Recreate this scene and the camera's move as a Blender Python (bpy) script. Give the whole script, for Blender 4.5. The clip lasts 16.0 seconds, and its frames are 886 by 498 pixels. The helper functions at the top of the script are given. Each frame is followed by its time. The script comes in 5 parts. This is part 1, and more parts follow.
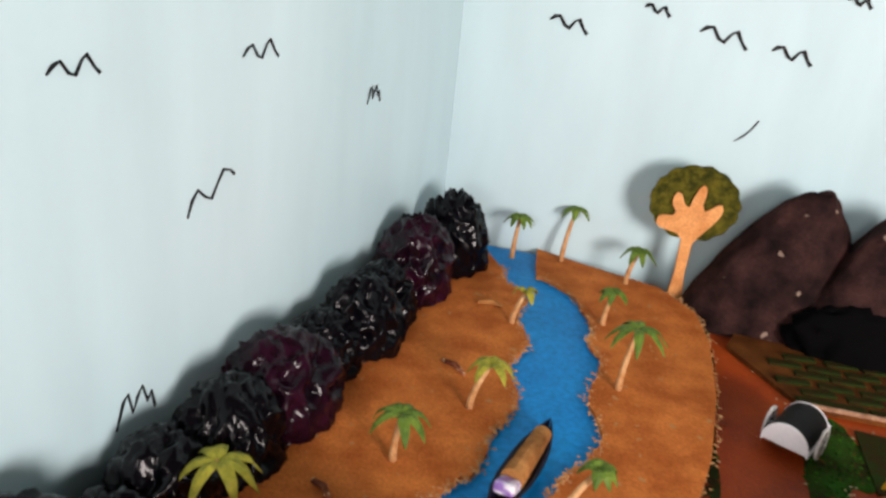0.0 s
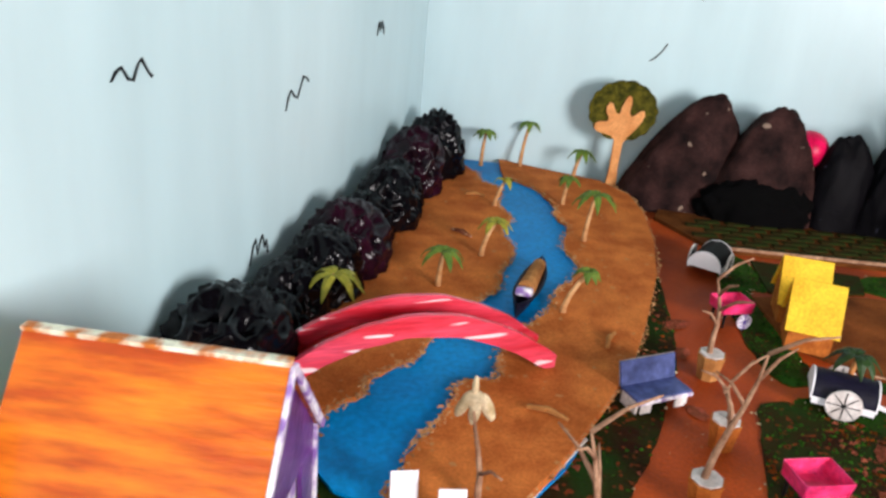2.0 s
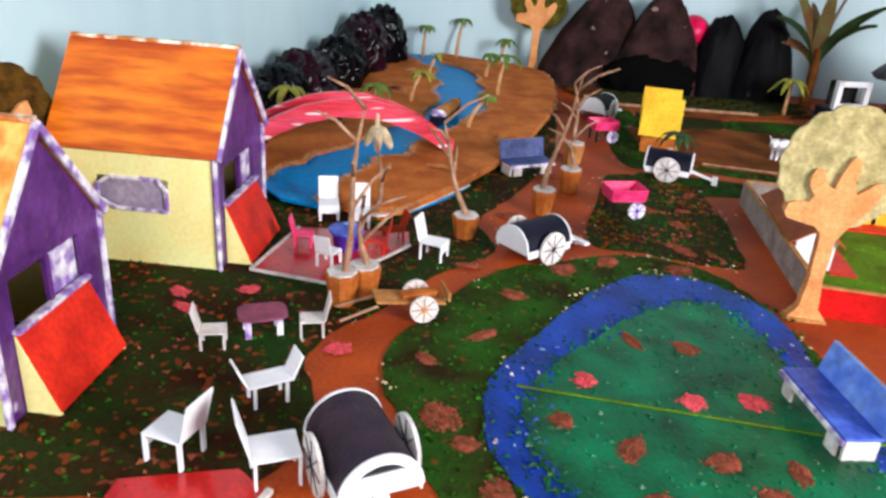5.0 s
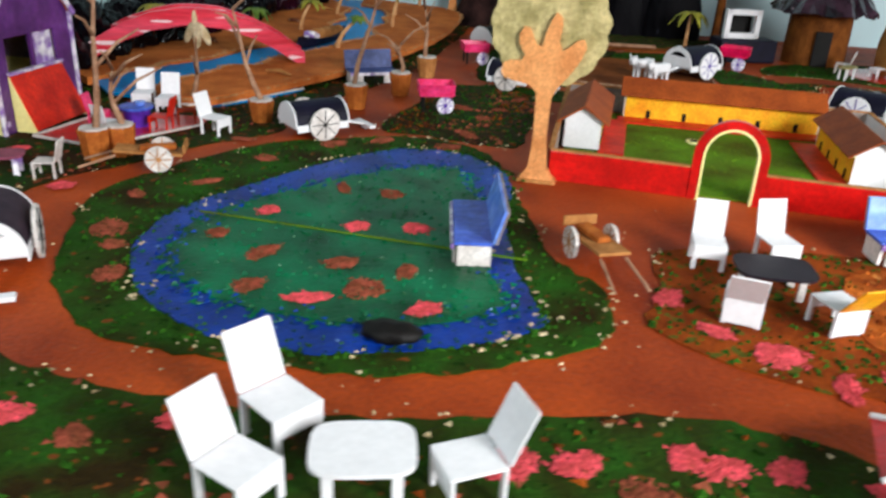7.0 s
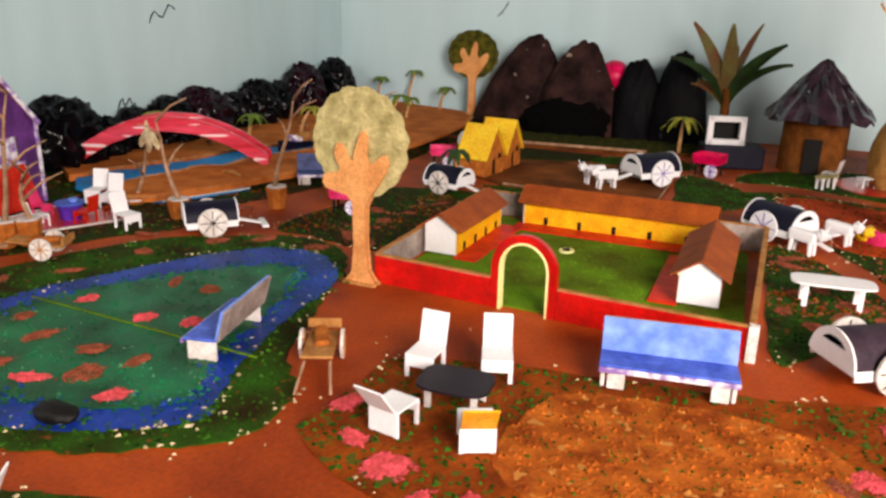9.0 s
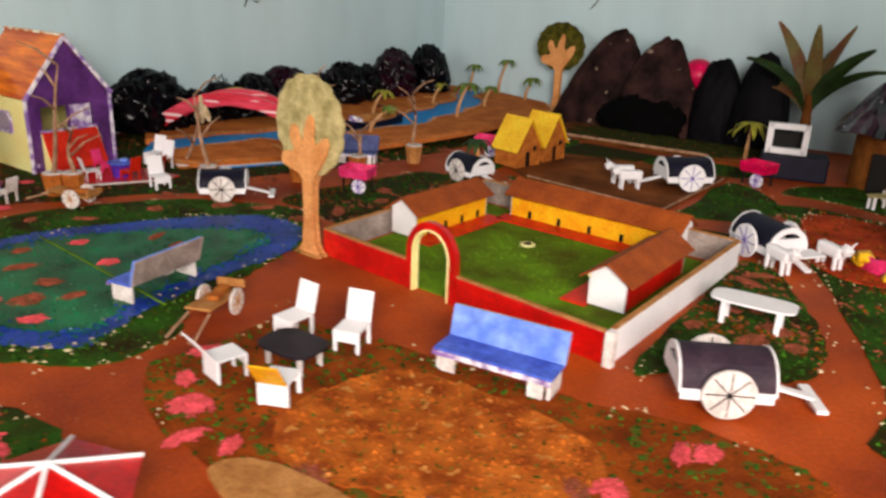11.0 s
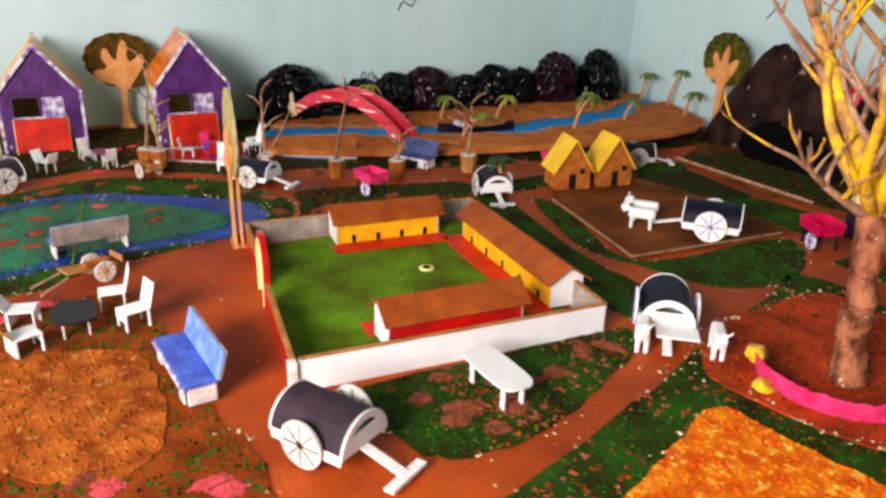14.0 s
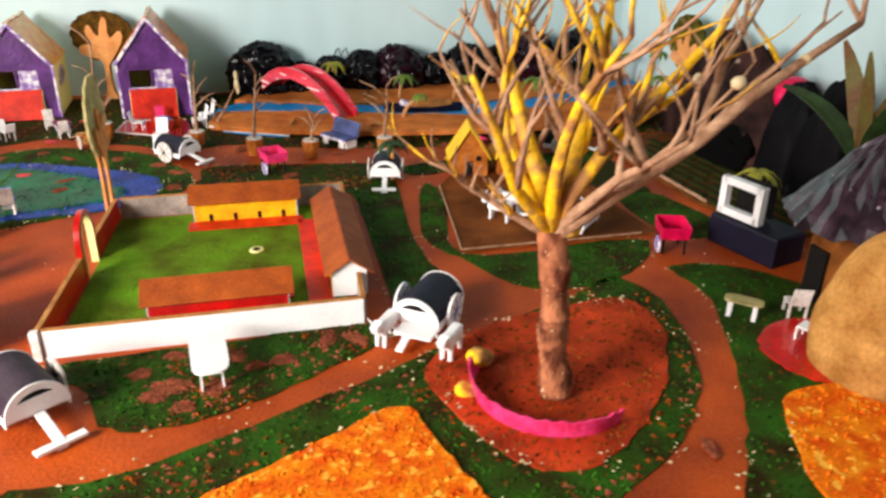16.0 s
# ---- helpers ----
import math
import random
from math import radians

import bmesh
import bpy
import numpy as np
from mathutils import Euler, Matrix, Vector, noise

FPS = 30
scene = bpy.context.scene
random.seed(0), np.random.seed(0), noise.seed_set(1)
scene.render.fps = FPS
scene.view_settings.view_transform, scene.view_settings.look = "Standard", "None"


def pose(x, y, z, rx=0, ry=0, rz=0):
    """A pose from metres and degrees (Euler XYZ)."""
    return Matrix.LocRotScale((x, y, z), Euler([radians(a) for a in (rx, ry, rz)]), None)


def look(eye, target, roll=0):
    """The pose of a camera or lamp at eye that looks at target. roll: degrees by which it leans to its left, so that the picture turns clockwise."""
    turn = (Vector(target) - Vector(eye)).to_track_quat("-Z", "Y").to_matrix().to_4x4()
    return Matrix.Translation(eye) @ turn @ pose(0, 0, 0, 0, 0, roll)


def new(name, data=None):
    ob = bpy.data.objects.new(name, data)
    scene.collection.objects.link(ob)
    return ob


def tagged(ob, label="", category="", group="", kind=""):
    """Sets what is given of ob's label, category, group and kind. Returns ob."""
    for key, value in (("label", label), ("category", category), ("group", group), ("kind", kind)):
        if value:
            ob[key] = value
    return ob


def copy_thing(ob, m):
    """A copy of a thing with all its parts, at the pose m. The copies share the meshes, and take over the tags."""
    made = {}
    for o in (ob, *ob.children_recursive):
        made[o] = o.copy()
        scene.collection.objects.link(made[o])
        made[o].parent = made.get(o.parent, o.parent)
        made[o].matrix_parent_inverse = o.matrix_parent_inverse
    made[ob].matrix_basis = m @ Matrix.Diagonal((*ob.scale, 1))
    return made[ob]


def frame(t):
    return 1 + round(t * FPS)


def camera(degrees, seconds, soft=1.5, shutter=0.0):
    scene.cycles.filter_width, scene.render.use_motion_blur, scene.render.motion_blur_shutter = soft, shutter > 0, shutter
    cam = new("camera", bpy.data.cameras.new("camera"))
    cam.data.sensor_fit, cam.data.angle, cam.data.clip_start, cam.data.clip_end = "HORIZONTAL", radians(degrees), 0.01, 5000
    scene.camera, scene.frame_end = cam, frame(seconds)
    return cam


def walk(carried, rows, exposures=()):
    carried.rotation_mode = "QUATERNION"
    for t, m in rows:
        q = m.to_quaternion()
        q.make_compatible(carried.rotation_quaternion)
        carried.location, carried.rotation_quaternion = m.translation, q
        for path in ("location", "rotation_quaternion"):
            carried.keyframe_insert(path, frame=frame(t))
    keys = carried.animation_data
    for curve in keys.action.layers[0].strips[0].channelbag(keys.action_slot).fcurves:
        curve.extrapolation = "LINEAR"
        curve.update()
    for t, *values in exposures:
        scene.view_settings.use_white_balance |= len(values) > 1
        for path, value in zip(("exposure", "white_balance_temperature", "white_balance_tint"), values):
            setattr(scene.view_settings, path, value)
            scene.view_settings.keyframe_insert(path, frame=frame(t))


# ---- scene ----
cam = camera(59.80, 16.0, soft=2.7, shutter=0.35)
PATH = [
    (0.0, -0.6199, -0.0388, 0.5614, 68.46, -5.51, 9.58),
    (0.5, -0.5785, -0.1423, 0.5606, 68.17, -5.63, 10.04),
    (1.0, -0.5761, -0.2552, 0.5702, 68.03, -5.10, 6.19),
    (1.5, -0.6666, -0.3602, 0.5552, 67.56, -4.48, 3.84),
    (2.0, -0.7532, -0.4055, 0.5324, 67.28, -4.80, 1.29),
    (2.5, -0.8214, -0.4803, 0.5138, 68.09, -5.18, 0.14),
    (3.0, -0.8476, -0.5701, 0.4774, 67.78, -5.49, -0.34),
    (3.5, -0.8118, -0.6544, 0.4717, 68.22, -5.36, 0.45),
    (3.7, -0.7837, -0.6877, 0.4475, 68.21, -5.63, 0.29),
    (5.8, -0.5325, -0.8952, 0.3634, 65.46, -2.59, 0.29),
    (6.0, -0.5098, -0.9152, 0.3421, 65.37, -2.83, 0.17),
    (6.5, -0.4163, -0.9323, 0.2927, 64.92, -2.44, 0.69),
    (7.0, -0.2531, -0.9279, 0.2937, 65.92, -2.60, 4.01),
    (7.5, -0.1507, -0.9255, 0.3306, 68.50, -2.09, 7.28),
    (8.0, -0.0506, -0.9531, 0.3503, 69.52, -2.04, 12.10),
    (8.5, 0.0560, -0.9307, 0.3405, 70.58, -2.13, 13.70),
    (8.7, 0.0972, -0.9184, 0.3408, 71.49, -1.75, 14.22),
    (10.8, 0.4004, -0.8732, 0.3735, 71.31, -2.15, 28.94),
    (11.0, 0.4542, -0.8380, 0.3677, 70.54, -2.27, 29.99),
    (11.5, 0.5174, -0.7603, 0.4077, 68.99, -0.93, 31.65),
    (12.0, 0.5848, -0.7093, 0.4266, 70.15, -1.12, 37.04),
    (12.5, 0.6785, -0.6603, 0.4366, 69.25, -0.96, 42.37),
    (13.0, 0.7657, -0.5544, 0.4547, 69.32, -0.91, 47.57),
    (13.5, 0.8477, -0.4816, 0.4441, 68.83, -0.95, 52.14),
    (14.0, 0.9417, -0.3830, 0.4496, 68.37, -1.46, 58.44),
    (14.5, 1.0208, -0.2722, 0.4492, 67.46, -1.82, 62.11),
    (15.0, 1.0704, -0.1756, 0.4626, 67.52, -0.72, 64.40),
    (15.5, 1.1275, -0.0868, 0.4630, 66.65, -0.60, 66.78),
    (16.0, 1.1699, 0.0150, 0.5131, 65.33, -0.61, 68.27),
]
walk(cam, [(t, pose(*p)) for t, *p in PATH], exposures=[
    (0.0, 0.64, 6500, 19), (1.5, 0.65, 6400, 18), (2.0, 0.56, 6150, 15), (2.5, 0.42, 5980, 15), (3.0, 0.02, 5880, 18), (3.5, 0.02, 5780, 19), (5.8, 0.62, 5850, 7), (6.5, 0.48, 5600, 3), (7.0, -0.02, 5850, 6), (8.0, -0.05, 6750, 15), (8.5, -0.02, 6950, 17), (11.0, -0.26, 6800, 16), (12.5, -0.02, 6600, 14), (14.5, 0.2, 6560, 13), (16.0, 0.5, 6650, 11)])

# ---- world and light ----
world = bpy.data.worlds.new("sky")
scene.world = world
world.use_nodes = True
sky = world.node_tree.nodes.new("ShaderNodeTexSky")
sky.sky_type, sky.sun_disc = "NISHITA", False
sky.sun_elevation, sky.sun_rotation = radians(40), radians(150)
world.node_tree.links.new(sky.outputs[0], world.node_tree.nodes["Background"].inputs[0])
world.node_tree.nodes["Background"].inputs[1].default_value = 0.1


def window_light(x, y, z, w, h, target, watts, colour):
    lamp = bpy.data.lights.new("window_light", "AREA")
    lamp.shape, lamp.size, lamp.size_y, lamp.energy, lamp.color = "RECTANGLE", w, h, watts, colour
    ob = new("window_light", lamp)
    ob.matrix_world = look((x, y, z), target)
    return ob


# daylight through the two openings of the front wall
window_light(-0.95, -1.54, 0.80, 0.7, 0.8, (-0.9, 0.6, 0.2), 11, (1.0, 0.93, 0.84))
window_light(1.10, -1.54, 0.80, 0.8, 0.8, (-0.1, 0.7, 0.1), 72, (1.0, 0.94, 0.86))


# ---- materials ----
def surface(name, base, dark=None, rough=0.7, scale=40.0, fine=400.0, bump=0.15, metal=0.0, per_island=0.0, coat=0.0, detail=6.0,
            spec=0.22, stretch=(1, 1, 1), specks=None, speck_scale=300.0, speck_level=0.72, contrast=(0.35, 0.68), fine_mix=0.45, depth=1.35, gain=1.3):
    """Base colour broken by a large and a fine noise, with fine relief."""
    dark = dark or tuple(c * 0.62 for c in base)
    gain = gain if depth > 1.2 else 1.0
    base, dark = tuple(min(.88, gain * c ** depth) for c in base), tuple(min(.88, gain * c ** depth) for c in dark)
    specks = specks and tuple(c ** depth for c in specks)
    m = bpy.data.materials.new(name)
    m.use_nodes = True
    n, l = m.node_tree.nodes, m.node_tree.links
    bsdf = n["Principled BSDF"]
    tc = n.new("ShaderNodeTexCoord")
    mp = n.new("ShaderNodeMapping")
    mp.inputs["Scale"].default_value = stretch
    l.new(tc.outputs["Object"], mp.inputs[0])
    big, small = n.new("ShaderNodeTexNoise"), n.new("ShaderNodeTexNoise")
    for node, s in ((big, scale), (small, fine)):
        node.inputs["Scale"].default_value = s
        node.inputs["Detail"].default_value = detail
        l.new(mp.outputs[0], node.inputs["Vector"])
    ramp = n.new("ShaderNodeValToRGB")
    ramp.color_ramp.elements[0].position, ramp.color_ramp.elements[1].position = contrast
    ramp.color_ramp.elements[0].color, ramp.color_ramp.elements[1].color = (*dark, 1), (*base, 1)
    l.new(big.outputs[0], ramp.inputs[0])
    mix = n.new("ShaderNodeMix")
    mix.data_type, mix.blend_type = "RGBA", "MULTIPLY"
    mix.inputs[0].default_value = fine_mix
    l.new(ramp.outputs[0], mix.inputs[6])
    fr = n.new("ShaderNodeMapRange")
    fr.inputs[1].default_value, fr.inputs[2].default_value, fr.inputs[3].default_value, fr.inputs[4].default_value = 0.3, 0.7, 0.45, 1.3
    l.new(small.outputs[0], fr.inputs[0])
    l.new(fr.outputs[0], mix.inputs[7])
    out = mix.outputs[2]
    if per_island:
        geo = n.new("ShaderNodeNewGeometry")
        hsv = n.new("ShaderNodeHueSaturation")
        rng = n.new("ShaderNodeMapRange")
        rng.inputs[3].default_value, rng.inputs[4].default_value = 1 - per_island, 1 + per_island
        l.new(geo.outputs["Random Per Island"], rng.inputs[0])
        l.new(rng.outputs[0], hsv.inputs["Value"])
        l.new(out, hsv.inputs["Color"])
        out = hsv.outputs[0]
    if specks:
        sp = n.new("ShaderNodeTexNoise")
        sp.inputs["Scale"].default_value = speck_scale
        sp.inputs["Detail"].default_value = 1.0
        l.new(mp.outputs[0], sp.inputs["Vector"])
        cut = n.new("ShaderNodeMapRange")
        cut.inputs[1].default_value, cut.inputs[2].default_value = speck_level, speck_level + 0.04
        l.new(sp.outputs[0], cut.inputs[0])
        mx = n.new("ShaderNodeMix")
        mx.data_type = "RGBA"
        l.new(cut.outputs[0], mx.inputs[0])
        l.new(out, mx.inputs[6])
        mx.inputs[7].default_value = (*specks, 1)
        out = mx.outputs[2]
    l.new(out, bsdf.inputs["Base Color"])
    bsdf.inputs["Roughness"].default_value, bsdf.inputs["Metallic"].default_value = rough, metal
    bsdf.inputs["Specular IOR Level"].default_value = spec * (0.35 if rough >= 0.7 else 1.0)
    bsdf.inputs["Coat Weight"].default_value = coat
    if bump:
        bp = n.new("ShaderNodeBump")
        bp.inputs["Strength"].default_value, bp.inputs["Distance"].default_value = bump, 0.002
        l.new(small.outputs[0], bp.inputs["Height"])
        l.new(bp.outputs[0], bsdf.inputs["Normal"])
    return m


M = {}
M["wall"] = surface("wall_paint", (0.53, 0.685, 0.72), (0.46, 0.63, 0.67), 0.38, 2.2, 14, 0.03, stretch=(1, 1, 0.22), fine_mix=0.10, depth=1.0, spec=0.4)
# near-black green for the unseen walls, so they bounce little light
M["wall_low_bounce"] = surface("unseen_wall_low_bounce", (0.11, 0.14, 0.13), (0.08, 0.11, 0.10), 0.6, 3.0, 60, 0.06)
M["stroke"] = surface("black_brush_paint", (0.01, 0.01, 0.012), (0.02, 0.02, 0.022), 0.6, 60, 400, 0.1)
M["earth"] = surface("red_brown_earth_paint", (0.53, 0.130, 0.017), (0.21, 0.036, 0.006), 0.62, 6, 220, 0.6, contrast=(0.28, 0.72), specks=(0.5, 0.26, 0.12), speck_scale=160, speck_level=0.74)
M["grass"] = surface("green_sawdust", (0.048, 0.138, 0.018), (0.050, 0.034, 0.009), 0.8, 17, 240, 0.9, specks=(0.26, 0.10, 0.03), speck_scale=95, speck_level=0.68)
M["grass_dull"] = surface("dull_green_brown_sawdust", (0.030, 0.072, 0.013), (0.060, 0.022, 0.008), 0.8, 15, 240, 0.9, specks=(0.26, 0.08, 0.03), speck_scale=80, speck_level=0.63)
M["lawn"] = surface("bright_green_sawdust", (0.19, 0.34, 0.028), (0.12, 0.13, 0.018), 0.85, 11, 300, 0.9, specks=(0.3, 0.30, 0.08), speck_scale=240, speck_level=0.70)
M["pond_green"] = surface("bottle_green_paint", (0.011, 0.215, 0.100), (0.014, 0.085, 0.036), 0.4, 18, 260, 0.4, specks=(0.10, 0.2, 0.10), speck_scale=130, speck_level=0.70)
M["pond_blue"] = surface("blue_paint", (0.022, 0.085, 0.40), (0.012, 0.045, 0.22), 0.4, 20, 250, 0.4, specks=(0.35, 0.5, 0.75), speck_scale=110, speck_level=0.74)
M["flower"] = surface("pink_sawdust", (0.66, 0.14, 0.17), (0.46, 0.10, 0.10), 0.85, 60, 350, 0.3, per_island=0.3)
M["flower_dull"] = surface("faded_red_sawdust", (0.36, 0.12, 0.08), (0.20, 0.085, 0.045), 0.9, 60, 350, 0.3, per_island=0.35)
M["chip"] = surface("pale_chips", (0.68, 0.58, 0.42), (0.46, 0.36, 0.22), 0.8, 60, 300, 0.1, per_island=0.35)
M["tuft"] = surface("green_tufts", (0.060, 0.15, 0.020), (0.026, 0.066, 0.010), 0.9, 50, 300, 0.1, per_island=0.6)
M["tuft_brown"] = surface("brown_tufts", (0.32, 0.10, 0.018), (0.14, 0.05, 0.012), 0.9, 50, 300, 0.1, per_island=0.5)
M["garden"] = surface("brown_garden_sawdust", (0.36, 0.105, 0.018), (0.20, 0.052, 0.010), 0.85, 20, 260, 0.9, specks=(0.16, 0.16, 0.03), speck_scale=60, speck_level=0.62)
M["sand"] = surface("orange_sand", (0.53, 0.19, 0.04), (0.28, 0.080, 0.017), 0.85, 34, 300, 0.8, specks=(0.6, 0.3, 0.1), speck_scale=90, speck_level=0.66)
M["orange"] = surface("orange_sawdust", (0.86, 0.30, 0.02), (0.62, 0.13, 0.012), 0.8, 45, 240, 0.9, specks=(0.9, 0.5, 0.1), speck_scale=90, speck_level=0.62)
M["red_earth"] = surface("dark_red_sawdust", (0.56, 0.10, 0.035), (0.27, 0.05, 0.02), 0.85, 18, 280, 0.8, specks=(0.32, 0.1, 0.05), speck_scale=110, speck_level=0.66)
M["board"] = surface("tan_cardboard", (0.58, 0.235, 0.075), (0.42, 0.15, 0.045), 0.8, 22, 260, 0.4, specks=(0.55, 0.3, 0.14), speck_scale=70, speck_level=0.70)
M["terrace"] = surface("brown_terrace_card", (0.30, 0.12, 0.038), (0.13, 0.048, 0.014), 0.85, 10, 240, 0.6)
M["board_edge"] = surface("torn_card_edge", (0.55, 0.36, 0.2), (0.35, 0.18, 0.08), 0.85, 90, 400, 0.5)
M["river"] = surface("river_blue_paint", (0.001, 0.31, 0.60), (0.001, 0.25, 0.52), 0.4, 9, 120, 0.15, spec=0.1)
M["field"] = surface("brown_field", (0.22, 0.095, 0.03), (0.12, 0.048, 0.015), 0.85, 18, 260, 0.6)
M["brick_green"] = surface("dark_green_bed", (0.04, 0.065, 0.016), (0.06, 0.04, 0.014), 0.9, 50, 300, 0.9)
M["plastic"] = surface("black_bin_bag_plastic", (0.007, 0.006, 0.009), (0.004, 0.003, 0.005), 0.20, 30, 60, 0.15, spec=0.16, depth=1.2)
M["plastic_purple"] = surface("dark_purple_plastic", (0.04, 0.008, 0.022), (0.006, 0.003, 0.006), 0.20, 30, 60, 0.15, spec=0.2, depth=1.2)
M["rock"] = surface("grey_brown_rock_cloth", (0.095, 0.050, 0.045), (0.018, 0.010, 0.010), 0.75, 16, 180, 0.9, specks=(0.35, 0.27, 0.22), speck_scale=45, speck_level=0.73)
M["black_cloth"] = surface("black_cloth", (0.006, 0.005, 0.008), (0.012, 0.010, 0.014), 0.6, 20, 160, 0.6, spec=0.08, specks=(0.12, 0.12, 0.16), speck_scale=40, speck_level=0.76)
# near-black colour that paints the shade of the rock hollow
M["cave"] = surface("black_hollow_shade", (0.006, 0.005, 0.006), (0.004, 0.004, 0.004), 0.9, 20, 200, 0.2)
M["magenta"] = surface("magenta_plastic", (0.75, 0.02, 0.16), (0.5, 0.01, 0.09), 0.35, 40, 200, 0.2)
M["pink"] = surface("pink_plastic", (0.85, 0.10, 0.28), (0.65, 0.05, 0.16), 0.3, 60, 200, 0.2)
M["red"] = surface("red_paint", (0.62, 0.018, 0.014), (0.42, 0.012, 0.010), 0.28, 30, 220, 0.25, coat=0.4, spec=0.5)
M["red_flap"] = surface("orange_red_paint", (0.68, 0.06, 0.02), (0.48, 0.03, 0.012), 0.45, 30, 220, 0.25)
M["white"] = surface("white_card", (0.86, 0.84, 0.86), (0.80, 0.78, 0.80), 0.5, 30, 200, 0.05, fine_mix=0.1, depth=1.0)
M["grey_white"] = surface("greyed_white_paint", (0.72, 0.68, 0.66), (0.52, 0.47, 0.44), 0.6, 40, 250, 0.3)
M["wall_grey"] = surface("grey_paint", (0.42, 0.36, 0.33), (0.28, 0.23, 0.21), 0.7, 40, 250, 0.3)
M["cream"] = surface("cream_yellow_paint", (0.86, 0.76, 0.42), (0.78, 0.66, 0.32), 0.5, 14, 200, 0.08, fine_mix=0.14)
# pale specks stand for whitish reflections on the purple foil
M["purple"] = surface("purple_foil_paint", (0.20, 0.075, 0.28), (0.10, 0.032, 0.15), 0.3, 22, 110, 0.8, specks=(0.62, 0.5, 0.75), speck_scale=38, speck_level=0.72, spec=0.5)
# base brightened so the foil's white highlights sit in its colour
M["lilac"] = surface("pale_lilac_foil", (0.78, 0.72, 0.84), (0.32, 0.20, 0.46), 0.28, 60, 110, 0.8, spec=0.5, contrast=(0.42, 0.58))
M["roof"] = surface("streaked_orange_roof_paint", (0.86, 0.27, 0.02), (0.48, 0.11, 0.010), 0.35, 34, 120, 0.6, stretch=(1.8, 0.28, 1.8), coat=0.25, contrast=(0.36, 0.64), fine_mix=0.35)
# paler copy of the roof paint, with the stronger light put into its colour
M["roof_lit"] = surface("lit_streaked_orange_roof_paint", (0.90, 0.50, 0.16), (0.72, 0.24, 0.03), 0.33, 34, 120, 0.6, stretch=(0.35, 1.5, 1.8), coat=0.3, contrast=(0.33, 0.62), fine_mix=0.35)
# pale ridge colour mottled with orange-brown
M["pale_ridge"] = surface("mottled_pale_ridge", (0.85, 0.74, 0.62), (0.55, 0.22, 0.06), 0.5, 45, 200, 0.5, contrast=(0.42, 0.58))
M["roof_brown"] = surface("brown_card_roof", (0.42, 0.13, 0.028), (0.30, 0.085, 0.02), 0.6, 30, 260, 0.3)
M["yellow"] = surface("yellow_paint", (0.85, 0.50, 0.03), (0.72, 0.36, 0.02), 0.5, 40, 260, 0.25)
M["yellow_roof"] = surface("yellow_card", (0.82, 0.55, 0.06), (0.70, 0.44, 0.04), 0.55, 40, 260, 0.2)
M["dark"] = surface("black_paint", (0.012, 0.010, 0.010), (0.02, 0.016, 0.014), 0.6, 40, 250, 0.2)
M["cover"] = surface("dark_grey_purple_card", (0.085, 0.055, 0.075), (0.05, 0.032, 0.05), 0.6, 40, 250, 0.3)
M["navy"] = surface("navy_card", (0.022, 0.018, 0.05), (0.012, 0.010, 0.028), 0.55, 40, 250, 0.3)
M["blue"] = surface("blue_foil_card", (0.14, 0.22, 0.62), (0.07, 0.11, 0.42), 0.3, 30, 120, 0.4)
M["blue_light"] = surface("light_blue_foil", (0.32, 0.45, 0.82), (0.16, 0.26, 0.66), 0.25, 30, 90, 0.5)
M["table_dark"] = surface("dark_tabletop", (0.05, 0.035, 0.05), (0.03, 0.02, 0.03), 0.5, 40, 250, 0.2)
M["violet"] = surface("violet_plastic", (0.16, 0.06, 0.42), (0.08, 0.03, 0.25), 0.35, 40, 200, 0.2)
M["trunk"] = surface("orange_brown_card_trunk", (0.70, 0.40, 0.19), (0.56, 0.28, 0.12), 0.7, 30, 260, 0.3)
M["crown"] = surface("olive_crumpled_crown", (0.17, 0.15, 0.03), (0.06, 0.065, 0.016), 0.85, 55, 220, 1.0)
M["crown_pale"] = surface("pale_olive_crown", (0.54, 0.47, 0.27), (0.34, 0.30, 0.15), 0.85, 45, 220, 0.9)
M["crown_brown"] = surface("brown_olive_crown", (0.17, 0.10, 0.022), (0.075, 0.045, 0.012), 0.85, 55, 220, 1.0)
M["frond"] = surface("palm_green_paper", (0.20, 0.27, 0.055), (0.10, 0.16, 0.03), 0.6, 60, 260, 0.3)
M["frond_yellow"] = surface("yellow_green_paper", (0.42, 0.38, 0.07), (0.25, 0.25, 0.045), 0.6, 60, 260, 0.3)
M["palm_trunk"] = surface("palm_trunk_paper", (0.62, 0.42, 0.24), (0.45, 0.25, 0.12), 0.7, 60, 260, 0.3)
M["bark"] = surface("dry_twig_bark", (0.46, 0.22, 0.13), (0.17, 0.065, 0.04), 0.85, 60, 260, 1.2, specks=(0.80, 0.6, 0.40), speck_scale=150, speck_level=0.69, stretch=(1, 1, 0.5), contrast=(0.4, 0.62))
M["twig"] = surface("pale_twig_bark", (0.50, 0.34, 0.24), (0.3, 0.18, 0.12), 0.8, 60, 260, 0.7)
M["twig_yellow"] = surface("yellow_painted_twig", (0.88, 0.50, 0.03), (0.40, 0.22, 0.10), 0.6, 28, 200, 0.6, contrast=(0.42, 0.56))
M["wood"] = surface("tan_card_wood", (0.50, 0.28, 0.12), (0.36, 0.18, 0.07), 0.7, 50, 260, 0.4)
M["pot"] = surface("orange_brown_pot_card", (0.52, 0.22, 0.06), (0.36, 0.13, 0.035), 0.7, 50, 260, 0.3)
M["mud"] = surface("tan_mud_wall", (0.50, 0.30, 0.12), (0.34, 0.18, 0.06), 0.85, 25, 220, 0.8)
